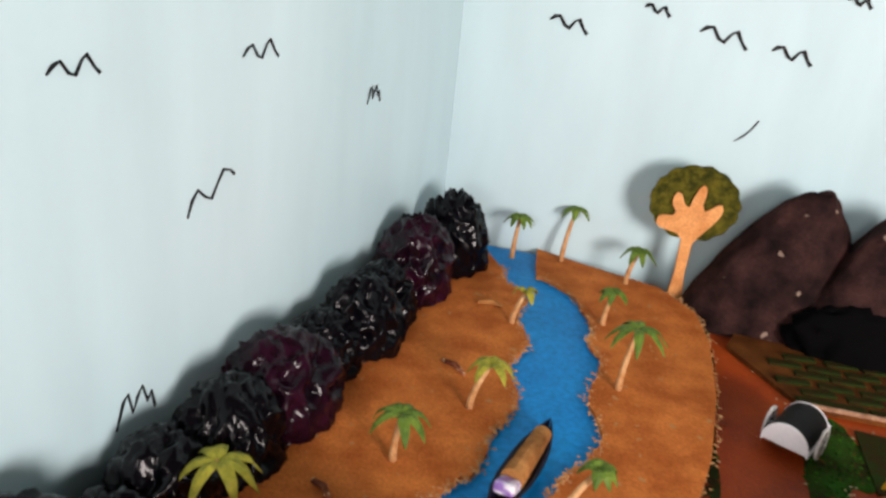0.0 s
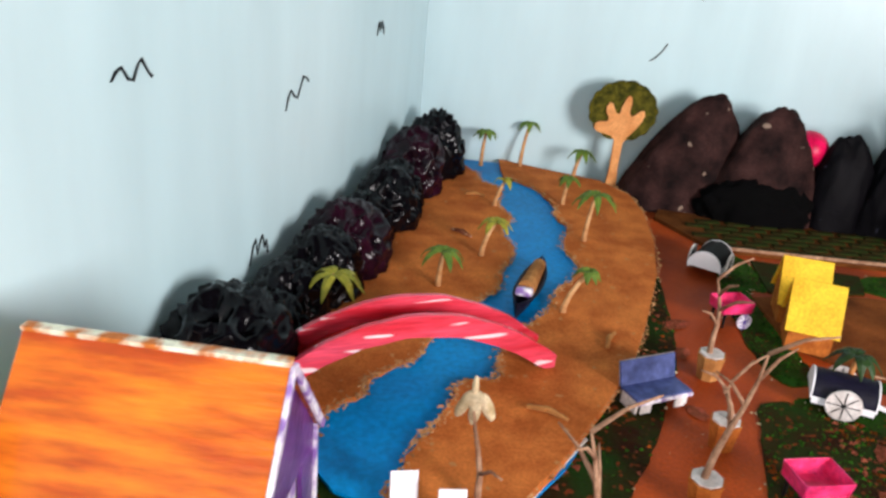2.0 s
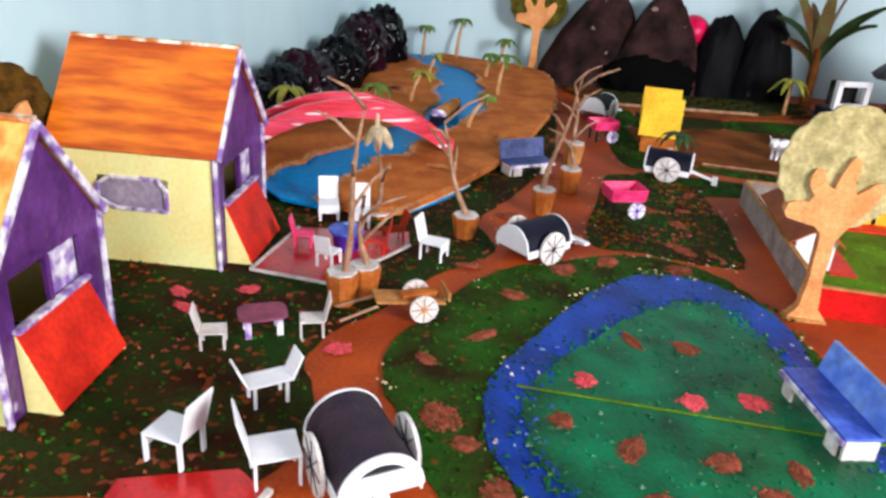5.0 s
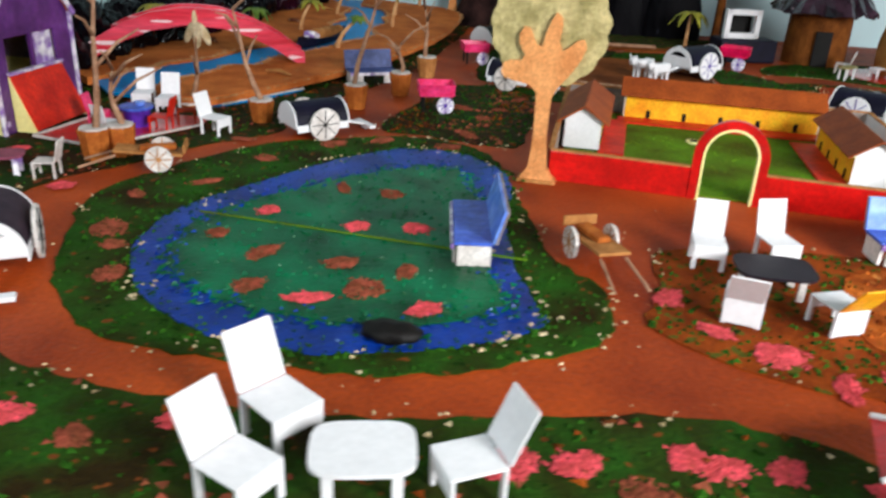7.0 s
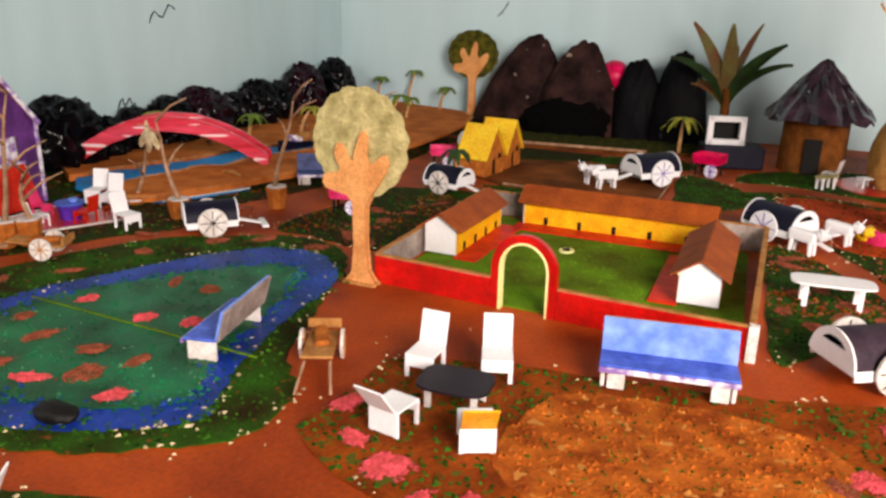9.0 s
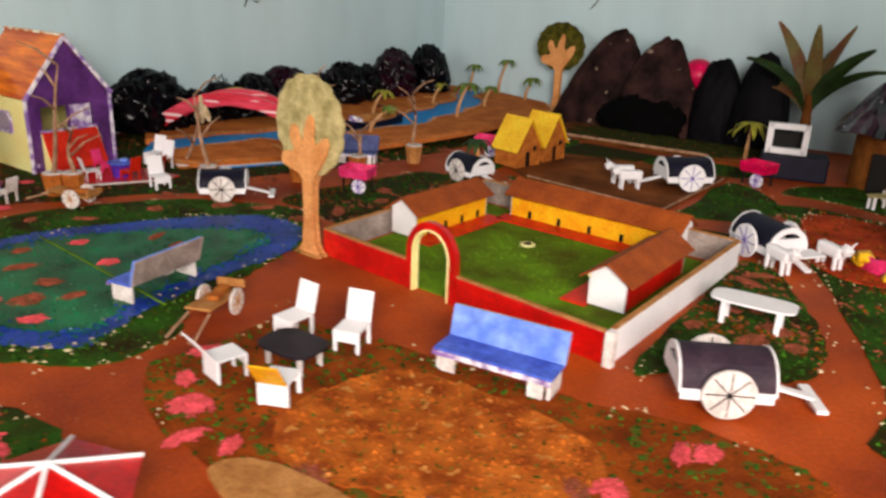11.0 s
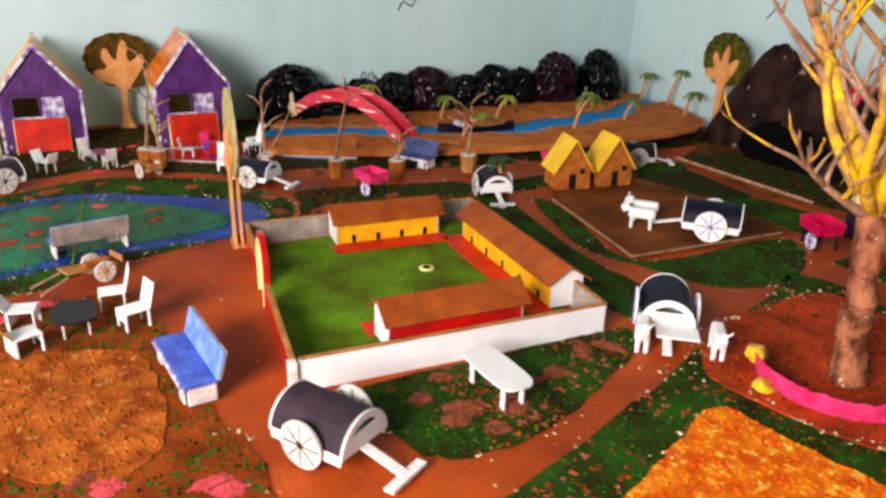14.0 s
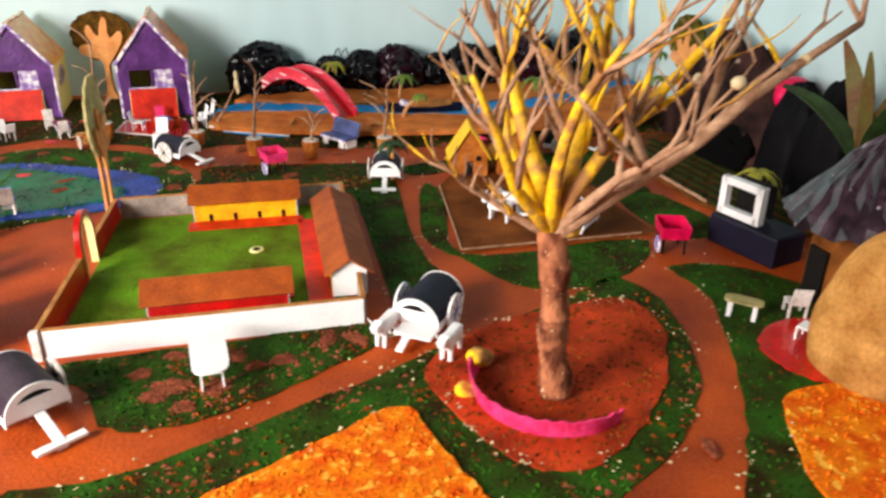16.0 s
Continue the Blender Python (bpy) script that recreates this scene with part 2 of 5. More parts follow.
M["hut_wall"] = surface("brown_hut_wall", (0.28, 0.12, 0.035), (0.17, 0.07, 0.022), 0.8, 35, 240, 0.6)
M["green_leaf"] = surface("dark_leaf", (0.05, 0.10, 0.03), (0.03, 0.05, 0.016), 0.5, 25, 160, 0.3)
# the pale specks are glints on the crumpled plastic, painted into the colour
M["hut_roof"] = surface("black_plastic_painted_glints", (0.12, 0.07, 0.10), (0.03, 0.016, 0.026), 0.24, 26, 70, 0.6, spec=0.6, coat=0.4, specks=(0.72, 0.62, 0.66), speck_scale=42, speck_level=0.72)
M["leaf_brown"] = surface("green_brown_leaf", (0.20, 0.19, 0.07), (0.20, 0.09, 0.04), 0.5, 18, 160, 0.3)
# floor and ceiling also kept dark to deepen the shade on the model
M["floor"] = surface("floor_low_bounce", (0.10, 0.09, 0.085), (0.08, 0.07, 0.06), 0.8, 6, 120, 0.3)
M["ceiling"] = surface("ceiling_low_bounce", (0.14, 0.13, 0.12), (0.11, 0.10, 0.09), 0.8, 4, 80, 0.1)
M["plum"] = surface("faded_plum_card", (0.36, 0.12, 0.18), (0.22, 0.08, 0.12), 0.6, 40, 250, 0.2)
M["pane_lilac"] = surface("greyed_lilac_card", (0.46, 0.40, 0.48), (0.30, 0.25, 0.33), 0.45, 26, 160, 0.3)
M["slate_blue"] = surface("dull_slate_blue_card", (0.15, 0.18, 0.36), (0.08, 0.10, 0.22), 0.5, 30, 120, 0.4)
M["line"] = surface("violet_ink", (0.16, 0.10, 0.42), (0.12, 0.07, 0.3), 0.6, 80, 300, 0.1)


# ---- building helpers ----
def part(name, bm, material, parent=None, label="", smooth=False):
    me = bpy.data.meshes.new(name)
    bmesh.ops.recalc_face_normals(bm, faces=bm.faces)
    bm.to_mesh(me)
    bm.free()
    if smooth:
        me.polygons.foreach_set("use_smooth", [True] * len(me.polygons))
    me.materials.append(M[material])
    ob = new(name, me)
    if parent:
        ob.parent = parent
    if label:
        ob["label"] = label
    return ob


def thing(name, x, y, z=0.0, rz=0.0, label="", category="", group="", kind=""):
    ob = new(name)
    ob.empty_display_size = 0.02
    ob.matrix_world = pose(x, y, z, 0, 0, rz)
    return tagged(ob, label, category, group, kind)


def heading(dx, dy):
    return math.degrees(math.atan2(dy, dx))


def box(bm, c, s, rot=None, bevel=0.0):
    m = Matrix.Translation(c) @ (Euler([radians(a) for a in rot]).to_matrix().to_4x4() if rot else Matrix()) @ Matrix.Diagonal((*s, 1))
    vs = bmesh.ops.create_cube(bm, size=1.0, matrix=m)["verts"]
    if bevel:
        es = list({e for v in vs for e in v.link_edges})
        bmesh.ops.bevel(bm, geom=es, offset=bevel, segments=2, affect="EDGES", profile=0.5)
    return bm


def one_box(c, s, rot=None, bevel=0.0008):
    return box(bmesh.new(), c, s, rot, bevel)


def rod(bm, a, b, r0, r1=None, seg=8):
    a, b = Vector(a), Vector(b)
    d = b - a
    m = Matrix.Translation((a + b) / 2) @ d.to_track_quat("Z", "Y").to_matrix().to_4x4()
    bmesh.ops.create_cone(bm, cap_ends=True, segments=seg, radius1=r0, radius2=r0 if r1 is None else r1, depth=d.length, matrix=m)
    return bm


def tube(bm, pts, radii, seg=7):
    """A tapered tube through points."""
    pts = [Vector(p) for p in pts]
    rings = []
    for i, p in enumerate(pts):
        d = (pts[min(i + 1, len(pts) - 1)] - pts[max(i - 1, 0)]).normalized()
        q = d.to_track_quat("Z", "Y")
        rings.append([bm.verts.new(p + q @ Vector((radii[i] * math.cos(a), radii[i] * math.sin(a), 0)))
                      for a in (2 * math.pi * k / seg for k in range(seg))])
    for r0, r1 in zip(rings, rings[1:]):
        for k in range(seg):
            bm.faces.new((r0[k], r0[(k + 1) % seg], r1[(k + 1) % seg], r1[k]))
    bm.faces.new(rings[0][::-1])
    bm.faces.new(rings[-1])
    return bm


def prism(outline, z0, z1, bm=None, slope=None):
    """An outline in plan, as a slab from z0 to z1; slope(x, y) is added to the heights."""
    bm = bm or bmesh.new()
    f = slope or (lambda x, y: 0.0)
    lo = [bm.verts.new((x, y, z0 + f(x, y))) for x, y in outline]
    hi = [bm.verts.new((x, y, z1 + f(x, y))) for x, y in outline]
    faces = [bm.faces.new(lo[::-1]), bm.faces.new(hi)]
    for i in range(len(lo)):
        j = (i + 1) % len(lo)
        bm.faces.new((lo[i], lo[j], hi[j], hi[i]))
    bm.normal_update()
    bmesh.ops.triangulate(bm, faces=faces)
    return bm


def upright(outline, th, bm=None):
    """An outline in the x-z plane, th thick in y."""
    bm = bm or bmesh.new()
    fr = [bm.verts.new((x, -th / 2, z)) for x, z in outline]
    bk = [bm.verts.new((x, th / 2, z)) for x, z in outline]
    faces = [bm.faces.new(fr), bm.faces.new(bk[::-1])]
    for i in range(len(fr)):
        j = (i + 1) % len(fr)
        bm.faces.new((fr[i], bk[i], bk[j], fr[j]))
    bm.normal_update()
    bmesh.ops.triangulate(bm, faces=faces)
    return bm


def smooth_loop(pts, steps=6, rough=0.0, seed=0, closed=True):
    """A rounded outline through points, with a ragged edge."""
    rnd = random.Random(seed)
    out, n = [], len(pts)
    for i in range(n if closed else n - 1):
        p = [Vector(pts[(i + k) % n]) if closed else Vector(pts[min(max(i + k, 0), n - 1)]) for k in (-1, 0, 1, 2)]
        for s in range(steps):
            t = s / steps
            v = 0.5 * (2 * p[1] + (p[2] - p[0]) * t + (2 * p[0] - 5 * p[1] + 4 * p[2] - p[3]) * t * t + (3 * p[1] - p[0] - 3 * p[2] + p[3]) * t ** 3)
            out.append((v.x + rnd.uniform(-rough, rough), v.y + rnd.uniform(-rough, rough)))
    if not closed:
        out.append(tuple(pts[-1]))
    return out


def inside(x, y, poly):
    c = False
    for (x0, y0), (x1, y1) in zip(poly, poly[1:] + poly[:1]):
        if (y0 > y) != (y1 > y) and x < (x1 - x0) * (y - y0) / (y1 - y0) + x0:
            c = not c
    return c


def lump_verts(cx, cy, z, r, h, rnd):
    """A tiny four-sided crumb: verts and faces."""
    a0 = rnd.uniform(0, 6.28)
    vs = [(cx + r * rnd.uniform(0.6, 1.3) * math.cos(a0 + k * 2.094), cy + r * rnd.uniform(0.6, 1.3) * math.sin(a0 + k * 2.094), z) for k in range(3)]
    vs.append((cx + rnd.uniform(-r, r) * 0.4, cy + rnd.uniform(-r, r) * 0.4, z + h * rnd.uniform(0.5, 1.2)))
    return vs, [(0, 1, 3), (1, 2, 3), (2, 0, 3)]


def crumbs(name, places, r, h, material, label, category, seed=1):
    """Loose sawdust crumbs in one mesh."""
    rnd = random.Random(seed)
    V, F = [], []
    for x, y, z in places:
        vs, fs = lump_verts(x, y, z, r * rnd.uniform(0.5, 1.4), h, rnd)
        F += [tuple(i + len(V) for i in f) for f in fs]
        V += vs
    me = bpy.data.meshes.new(name)
    me.from_pydata(V, [], F)
    me.materials.append(M[material])
    return tagged(new(name, me), label, category, kind="stuff")


def scatter(poly, count, seed, z=0.002):
    rnd = random.Random(seed)
    xs, ys = [p[0] for p in poly], [p[1] for p in poly]
    out = []
    for _ in range(count * 6):
        if len(out) >= count:
            break
        x, y = rnd.uniform(min(xs), max(xs)), rnd.uniform(min(ys), max(ys))
        if inside(x, y, poly):
            out.append((x, y, z))
    return out


def edge_scatter(poly, per, seed, spread=0.006, z=0.002):
    rnd = random.Random(seed)
    return [(x + rnd.gauss(0, spread), y + rnd.gauss(0, spread), z) for x, y in poly for _ in range(per)]


# ---- the room ----
CORNER = (-0.812, 1.374)


def wall_a_x(y):
    return CORNER[0] - 0.2303 * (CORNER[1] - y)


def wall_b_y(x):
    return CORNER[1] - 0.0956 * (x - CORNER[0])


Z0, Z1 = -0.012, 2.4
A_END = (wall_a_x(-1.7), -1.7)
B_END = (2.3, wall_b_y(2.3))


def slab(name, p, q, th, z0=Z0, z1=Z1, material="wall"):
    p, q = Vector(p), Vector(q)
    n = Vector((-(q - p).y, (q - p).x)).normalized() * th
    return part(name, prism([p, q, q + n, p + n], z0, z1), material)


tagged(slab("wall_west", (A_END[0], -1.7), CORNER, 0.12), "pale turquoise painted plaster wall with streaks", "wall", kind="structure")
tagged(slab("wall_north", CORNER, B_END, 0.12), "pale turquoise painted plaster wall meeting in a corner", "wall", kind="structure")
# added walls out of view, darkened to hold back fill light
tagged(slab("wall_east", (2.3, B_END[1] + 0.1), (2.3, -1.7), 0.12, material="wall_low_bounce"), "unseen room wall, darkened to cut bounced light", "wall", kind="structure")
south = bmesh.new()
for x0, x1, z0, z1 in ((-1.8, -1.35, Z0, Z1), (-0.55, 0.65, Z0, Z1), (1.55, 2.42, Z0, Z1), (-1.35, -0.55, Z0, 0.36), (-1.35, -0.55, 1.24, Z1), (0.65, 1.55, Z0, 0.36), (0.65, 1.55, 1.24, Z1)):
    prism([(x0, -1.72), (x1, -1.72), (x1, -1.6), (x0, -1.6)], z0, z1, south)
tagged(part("wall_south", south, "wall_low_bounce"), "unseen room wall with two window openings, darkened to cut bounced light", "wall", kind="structure")
# ceiling and floor close the room and are darkened for the same purpose
tagged(part("ceiling", prism([(-1.9, -1.75), (2.5, -1.75), (2.5, 1.5), (-1.9, 1.5)], Z1, Z1 + 0.1), "ceiling"), "unseen ceiling, darkened to cut bounced light", "ceiling", kind="structure")
tagged(part("floor", prism([(-1.9, -1.75), (2.5, -1.75), (2.5, 1.5), (-1.9, 1.5)], Z0 - 0.1, Z0), "floor"), "grey floor, darkened to cut bounced light", "floor", kind="structure")

# the painted base board of the model
base_pts = [(wall_a_x(-1.0) + 0.003, -1.0), (1.25, -1.0), (1.25, wall_b_y(1.25) - 0.003), (CORNER[0] + 0.001, CORNER[1] - 0.004)]
tagged(part("ground", prism(base_pts, Z0 + 0.001, 0.0), "earth"), "red-brown painted model ground with worn paths", "ground", kind="structure")


# ---- painted and sawdust patches of the ground ----
def patch(name, pts, z1, material, label, category, seed, rough=0.003, tufts=0, tuft_mat="tuft", rim=0, steps=6, z0=0.0):
    loop = smooth_loop(pts, steps, rough, seed)
    tagged(part(name, prism(loop, z0, z1), material), label, category, kind="structure")
    if tufts:
        crumbs("sawdust", scatter(loop, tufts, seed + 50, z1 - 0.0003), 0.0032, 0.0030, tuft_mat, "loose coloured sawdust crumbs on the patch", "sawdust", seed)
    if rim:
        crumbs("pale_chips", [p for k, p in enumerate(edge_scatter(loop, rim, seed + 90, 0.007, z1)) if noise.noise(Vector((p[0] * 18, p[1] * 18, seed))) > 0.08 and k % 2 == 0], 0.0024, 0.0017, "chip", "pale chips scattered along the patch edge", "chips", seed)
    return loop


POND_OUT = [(-.655, -.187), (-.638, -.283), (-.596, -.389), (-.550, -.445), (-.497, -.475), (-.420, -.485), (-.338, -.490), (-.273, -.481), (-.195, -.449),
            (-.150, -.413), (-.144, -.338), (-.185, -.272), (-.202, -.176), (-.220, -.086), (-.240, .015), (-.286, .076), (-.372, .093), (-.461, .060), (-.535, .021), (-.608, -.078)]
BLUE_OUT = [(-.560, -.319), (-.562, -.254), (-.548, -.201), (-.500, -.125), (-.433, -.031), (-.365, .030), (-.294, .031), (-.243, -.015), (-.221, -.070), (-.225, -.186),
            (-.220, -.296), (-.201, -.377), (-.199, -.407), (-.242, -.438), (-.316, -.461), (-.371, -.470), (-.433, -.459), (-.488, -.429), (-.530, -.385)]
BLUE_IN = [(-.523, -.335), (-.529, -.280), (-.515, -.225), (-.464, -.156), (-.403, -.092), (-.334, -.038), (-.284, -.044), (-.260, -.105), (-.254, -.195),
           (-.249, -.295), (-.229, -.371), (-.242, -.398), (-.316, -.427), (-.391, -.423), (-.457, -.404), (-.500, -.371)]
patch("grass_verge", POND_OUT, 0.0016, "grass", "green sawdust verge round the painted pond", "grass", 3, tufts=1500, rim=3)
patch("pond_ring", BLUE_OUT, 0.0028, "pond_blue", "blue painted ring of the model pond", "pond", 4, 0.002, rim=2)
POND_IN = patch("pond_bed", BLUE_IN, 0.0040, "pond_green", "bottle-green bed inside the blue pond ring", "pond", 5, 0.003, tufts=250, tuft_mat="pond_green")
crumbs("sawdust", scatter(POND_IN, 260, 77, 0.0039), 0.003, 0.002, "pond_green", "loose green sawdust crumbs", "sawdust", 78)
ring_o, ring_i = smooth_loop(BLUE_OUT, 12, .001, 4), smooth_loop(BLUE_IN, 12, .001, 5)
crumbs("sawdust", edge_scatter(ring_o, 2, 201, .006, .0018), .0034, .003, "tuft", "green sawdust crumbs spilling over the pond edge", "sawdust", 202)
crumbs("sawdust", edge_scatter(ring_i, 2, 203, .007, .0036), .0036, .0022, "pond_green", "dark green crumbs on the pond ring", "sawdust", 204)
crumbs("sawdust", edge_scatter(ring_i, 1, 205, .008, .0038), .0036, .0020, "pond_blue", "blue crumbs on the pond bed", "sawdust", 206)
crumbs("pale_chips", [p for p in edge_scatter(ring_o, 2, 207, .010, .0032) if noise.noise(Vector((p[0] * 22, p[1] * 22, 3))) > .28], .0024, .0016, "chip", "pale chips on the pond ring", "chips", 208)
tagged(part("paper_seam", one_box((0, 0, 0), (0.33, 0.0035, 0.0015)), "lawn"), "pale green folded paper seam across the pond", "seam", kind="structure").matrix_world = pose(-.370, -.261, 0.0046, 0, 0, -11)

SOUTH = patch("grass_south", [(-1.278, -.967), (-1.148, -.478), (-.920, -.413), (-.731, -.406), (-.650, -.463), (-.559, -.505), (-.489, -.526), (-.399, -.538), (-.289, -.535), (-.190, -.519), (-.100, -.511),
                              (-.020, -.536), (.041, -.602), (.113, -.724), (.218, -.996)], 0.0015, "grass", "green sawdust lawn with pink flowers", "grass", 6, tufts=2600, rim=3)
WEST = patch("grass_west", [(-1.129, -.459), (-.920, -.403), (-.751, -.386), (-.708, -.286), (-.730, -.186), (-.672, -.097), (-.599, .012), (-.531, .086), (-.553, .182), (-.505, .281), (-.448, .410),
                            (-.391, .569), (-.361, .809), (-.322, 1.109), (-.355, 1.270), (-.624, 1.276), (-.737, .917), (-.808, .467), (-1.024, .321)], 0.0015, "grass_dull", "dark green sawdust ground round the houses", "grass", 7, tufts=2600, rim=2)
MID = patch("grass_middle", [(-.402, .139), (-.332, .107), (-.242, .075), (-.202, .105), (-.177, .355), (-.218, .426), (-.309, .448), (-.351, .338)], 0.0015, "grass_dull", "green sawdust patch with faded red flowers", "grass", 8, tufts=600, rim=3)
BED = patch("flower_bed", [(-.111, -.398), (-.094, -.319), (-.071, -.239), (.103, -.224), (.273, -.221), (.347, -.207), (.452, -.224), (.478, -.260), (.405, -.368), (.267, -.446), (.118, -.481), (-.022, -.462)], 0.0014, "garden",
            "brown and green sawdust garden with pink flowers", "flower bed", 9, tufts=1300, rim=4)
patch("sand_yard", [(.052, -.402), (.056, -.332), (.089, -.272), (.144, -.258), (.244, -.265), (.304, -.291), (.320, -.337), (.276, -.401), (.187, -.434), (.108, -.448)], 0.0026, "sand", "rough orange sand yard in front of the bench", "sand", 10, tufts=500, tuft_mat="sand")
patch("oval_mat", [(.059, -.487), (.078, -.457), (.138, -.451), (.198, -.465), (.208, -.495), (.129, -.508)], 0.004, "wood", "tan oval card piece on the path", "card", 11, 0.001)
SIDE = patch("grass_side", [(.286, -.131), (.345, -.092), (.434, -.063), (.453, .022), (.431, .112), (.378, .244), (.348, .279), (.318, .265), (.306, .135)], 0.0016, "grass", "dark green flower strip beside the school wall", "grass", 12, tufts=700, rim=4)
patch("grass_back", [(-.227, .356), (-.128, .364), (.093, .329), (.292, .305), (.327, .325), (.281, .396), (.091, .400), (-.249, .466)], 0.0014, "grass", "thin dark grass strip behind the school", "grass", 13, tufts=300, rim=1)
EDGE = patch("grass_edge", [(.521, -.170), (.514, -.060), (.465, .142), (.417, .293), (.380, .414), (.348, .545), (.316, .626), (.365, .655), (.455, .643), (.586, .575), (.678, .468), (.730, .347), (.855, .084), (.799, -.116)], 0.0015,
             "grass", "green sawdust border along the curved path", "grass", 14, tufts=2200, rim=6)
patch("orange_plot", [(.506, .234), (.543, .120), (.582, .009), (.658, -.013), (.767, .025), (.739, .136), (.692, .257), (.593, .251)], 0.0045, "orange", "bright orange sawdust plot", "plot", 15, tufts=900, tuft_mat="orange", rim=3)
patch("tree_plot", [(.454, .284), (.401, .345), (.377, .434), (.373, .524), (.378, .604), (.447, .615), (.540, .566), (.628, .473), (.668, .388), (.655, .333), (.601, .302), (.524, .283)], 0.0035, "red_earth",
      "dark red sawdust circle round the bare tree", "plot", 16, tufts=800, tuft_mat="tuft_brown", rim=5)
EAST = patch("grass_east", [(.314, .736), (.404, .729), (.545, .656), (.676, .564), (.758, .487), (.849, .385), (.989, .382), (.985, .603), (.801, .807), (.600, .911), (.381, .855)], 0.0015, "grass", "green sawdust ground beside the mud hut", "grass", 17, tufts=1200, rim=4)
patch("orange_plot", [(.645, .651), (.672, .759), (.821, .786), (.964, .643), (.846, .555), (.726, .588)], 0.0045, "orange", "orange-yellow sawdust plot by the hut", "plot", 18, tufts=500, tuft_mat="orange", rim=2)
patch("red_plot", [(.529, .712), (.584, .691), (.639, .710), (.682, .779), (.661, .850), (.561, .862), (.512, .792)], 0.003, "red", "red sawdust patch under the mud hut", "plot", 19, rim=1)
patch("grass_north", [(.071, .420), (.190, .453), (.299, .496), (.332, .595), (.295, .696), (.224, .758), (.200, .698), (.165, .458), (-.031, .507), (-.131, .524), (-.150, .505)], 0.0015, "grass", "green strip beside the tan terrace", "grass", 20, tufts=500, rim=2)

patch("grass_strip", [(-.272, .507), (-.215, .516), (-.212, .606), (-.211, .786), (-.176, .806), (-.169, .936), (-.224, .962), (-.247, .867), (-.275, .667)], 0.0015, "grass", "dark green and red sawdust strip beside the huts", "grass", 22, tufts=600, rim=2)
patch("grass_strip", [(.013, .832), (.203, .808), (.242, .868), (.181, .924), (.041, .902)], 0.0015, "grass", "dark green sawdust strip below the field", "grass", 23, tufts=300, rim=1)
for loop, cnt, sd in ((WEST, 420, 301), (MID, 120, 302), (SIDE, 120, 303), (EDGE, 300, 304), (SOUTH, 350, 305)):
    crumbs("sawdust", [p for p in scatter(loop, cnt * 3, sd, .0014) if noise.noise(Vector((p[0] * 12, p[1] * 12, sd))) > .05], .0045, .003, "flower_dull", "faded red sawdust crumbs in drifts", "sawdust", sd)
    crumbs("sawdust", [p for p in scatter(loop, cnt * 3, sd + 20, .0014) if noise.noise(Vector((p[0] * 12, p[1] * 12, sd + 9))) > .1], .0045, .003, "tuft_brown", "orange-brown sawdust crumbs in drifts", "sawdust", sd + 20)
crumbs("pale_chips", [p for p in scatter(base_pts, 1700, 330, .0002) if noise.noise(Vector((p[0] * 7, p[1] * 7, 4))) > .0], .0022, .0014, "chip", "pale chips strewn over the paths", "chips", 331)

# tan terrace with the two huts, and the bricked field below the rocks
tagged(part("terrace", prism([(.158, .456), (-.128, .531), (-.217, .606), (-.215, .766), (-.016, .803), (.208, .788), (.201, .763)], 0.0, 0.005), "terrace"), "raised tan card terrace under the small huts", "terrace", kind="structure")
for (x0, y0), (x1, y1) in (((.158, .456), (-.128, .531)), ((.158, .456), (.201, .763))):
    e = part("terrace_edge", one_box((0, 0, 0), (math.hypot(x1 - x0, y1 - y0), 0.003, 0.003)), "twig")
    e.matrix_world = pose((x0 + x1) / 2, (y0 + y1) / 2, 0.006, 0, 0, heading(x1 - x0, y1 - y0))
    tagged(e, "pale paper edge strip of the terrace", "edging", kind="structure")
tagged(part("field_bed", prism([(-.176, .796), (.003, .822), (.031, .902), (-.159, .936)], 0.0, 0.004), "brick_green"), "dark green bed between terrace and field", "bed", kind="structure")
FIELD = [(-.219, .972), (.120, .945), (.299, .997), (.317, 1.097), (.076, 1.162), (-.264, 1.209), (-.297, 1.129)]
field = tagged(part("field", prism(FIELD, 0.0, 0.008), "field"), "brown field with rows of dark green beds below the rocks", "field", kind="structure")
tagged(part("field_rail", one_box((0, 0, 0), (0.36, 0.005, 0.006)), "twig"), "pale stick laid along the field edge", "stick", kind="structure").matrix_world = pose(-.049, .962, 0.011, 0, 0, -3)
bed_mesh = one_box((0, 0, 0), (0.050, 0.017, 0.006), bevel=0.002)
first_bed = part("planting_bed", bed_mesh, "brick_green", field)
first_bed.location = (-.20, .985, .009)
for row in range(6):
    for col in range(9):
        x, y = -.215 + col * .058 + (row % 2) * .029 + random.uniform(-.004, .004), .985 + row * .027 - col * .003
        if (row or col) and inside(x, y, FIELD) and inside(x + .03, y, FIELD):
            b = new("planting_bed", first_bed.data)
            b.parent = field
            b.matrix_basis = pose(x, y, .009, 0, 0, random.uniform(-5, 5))


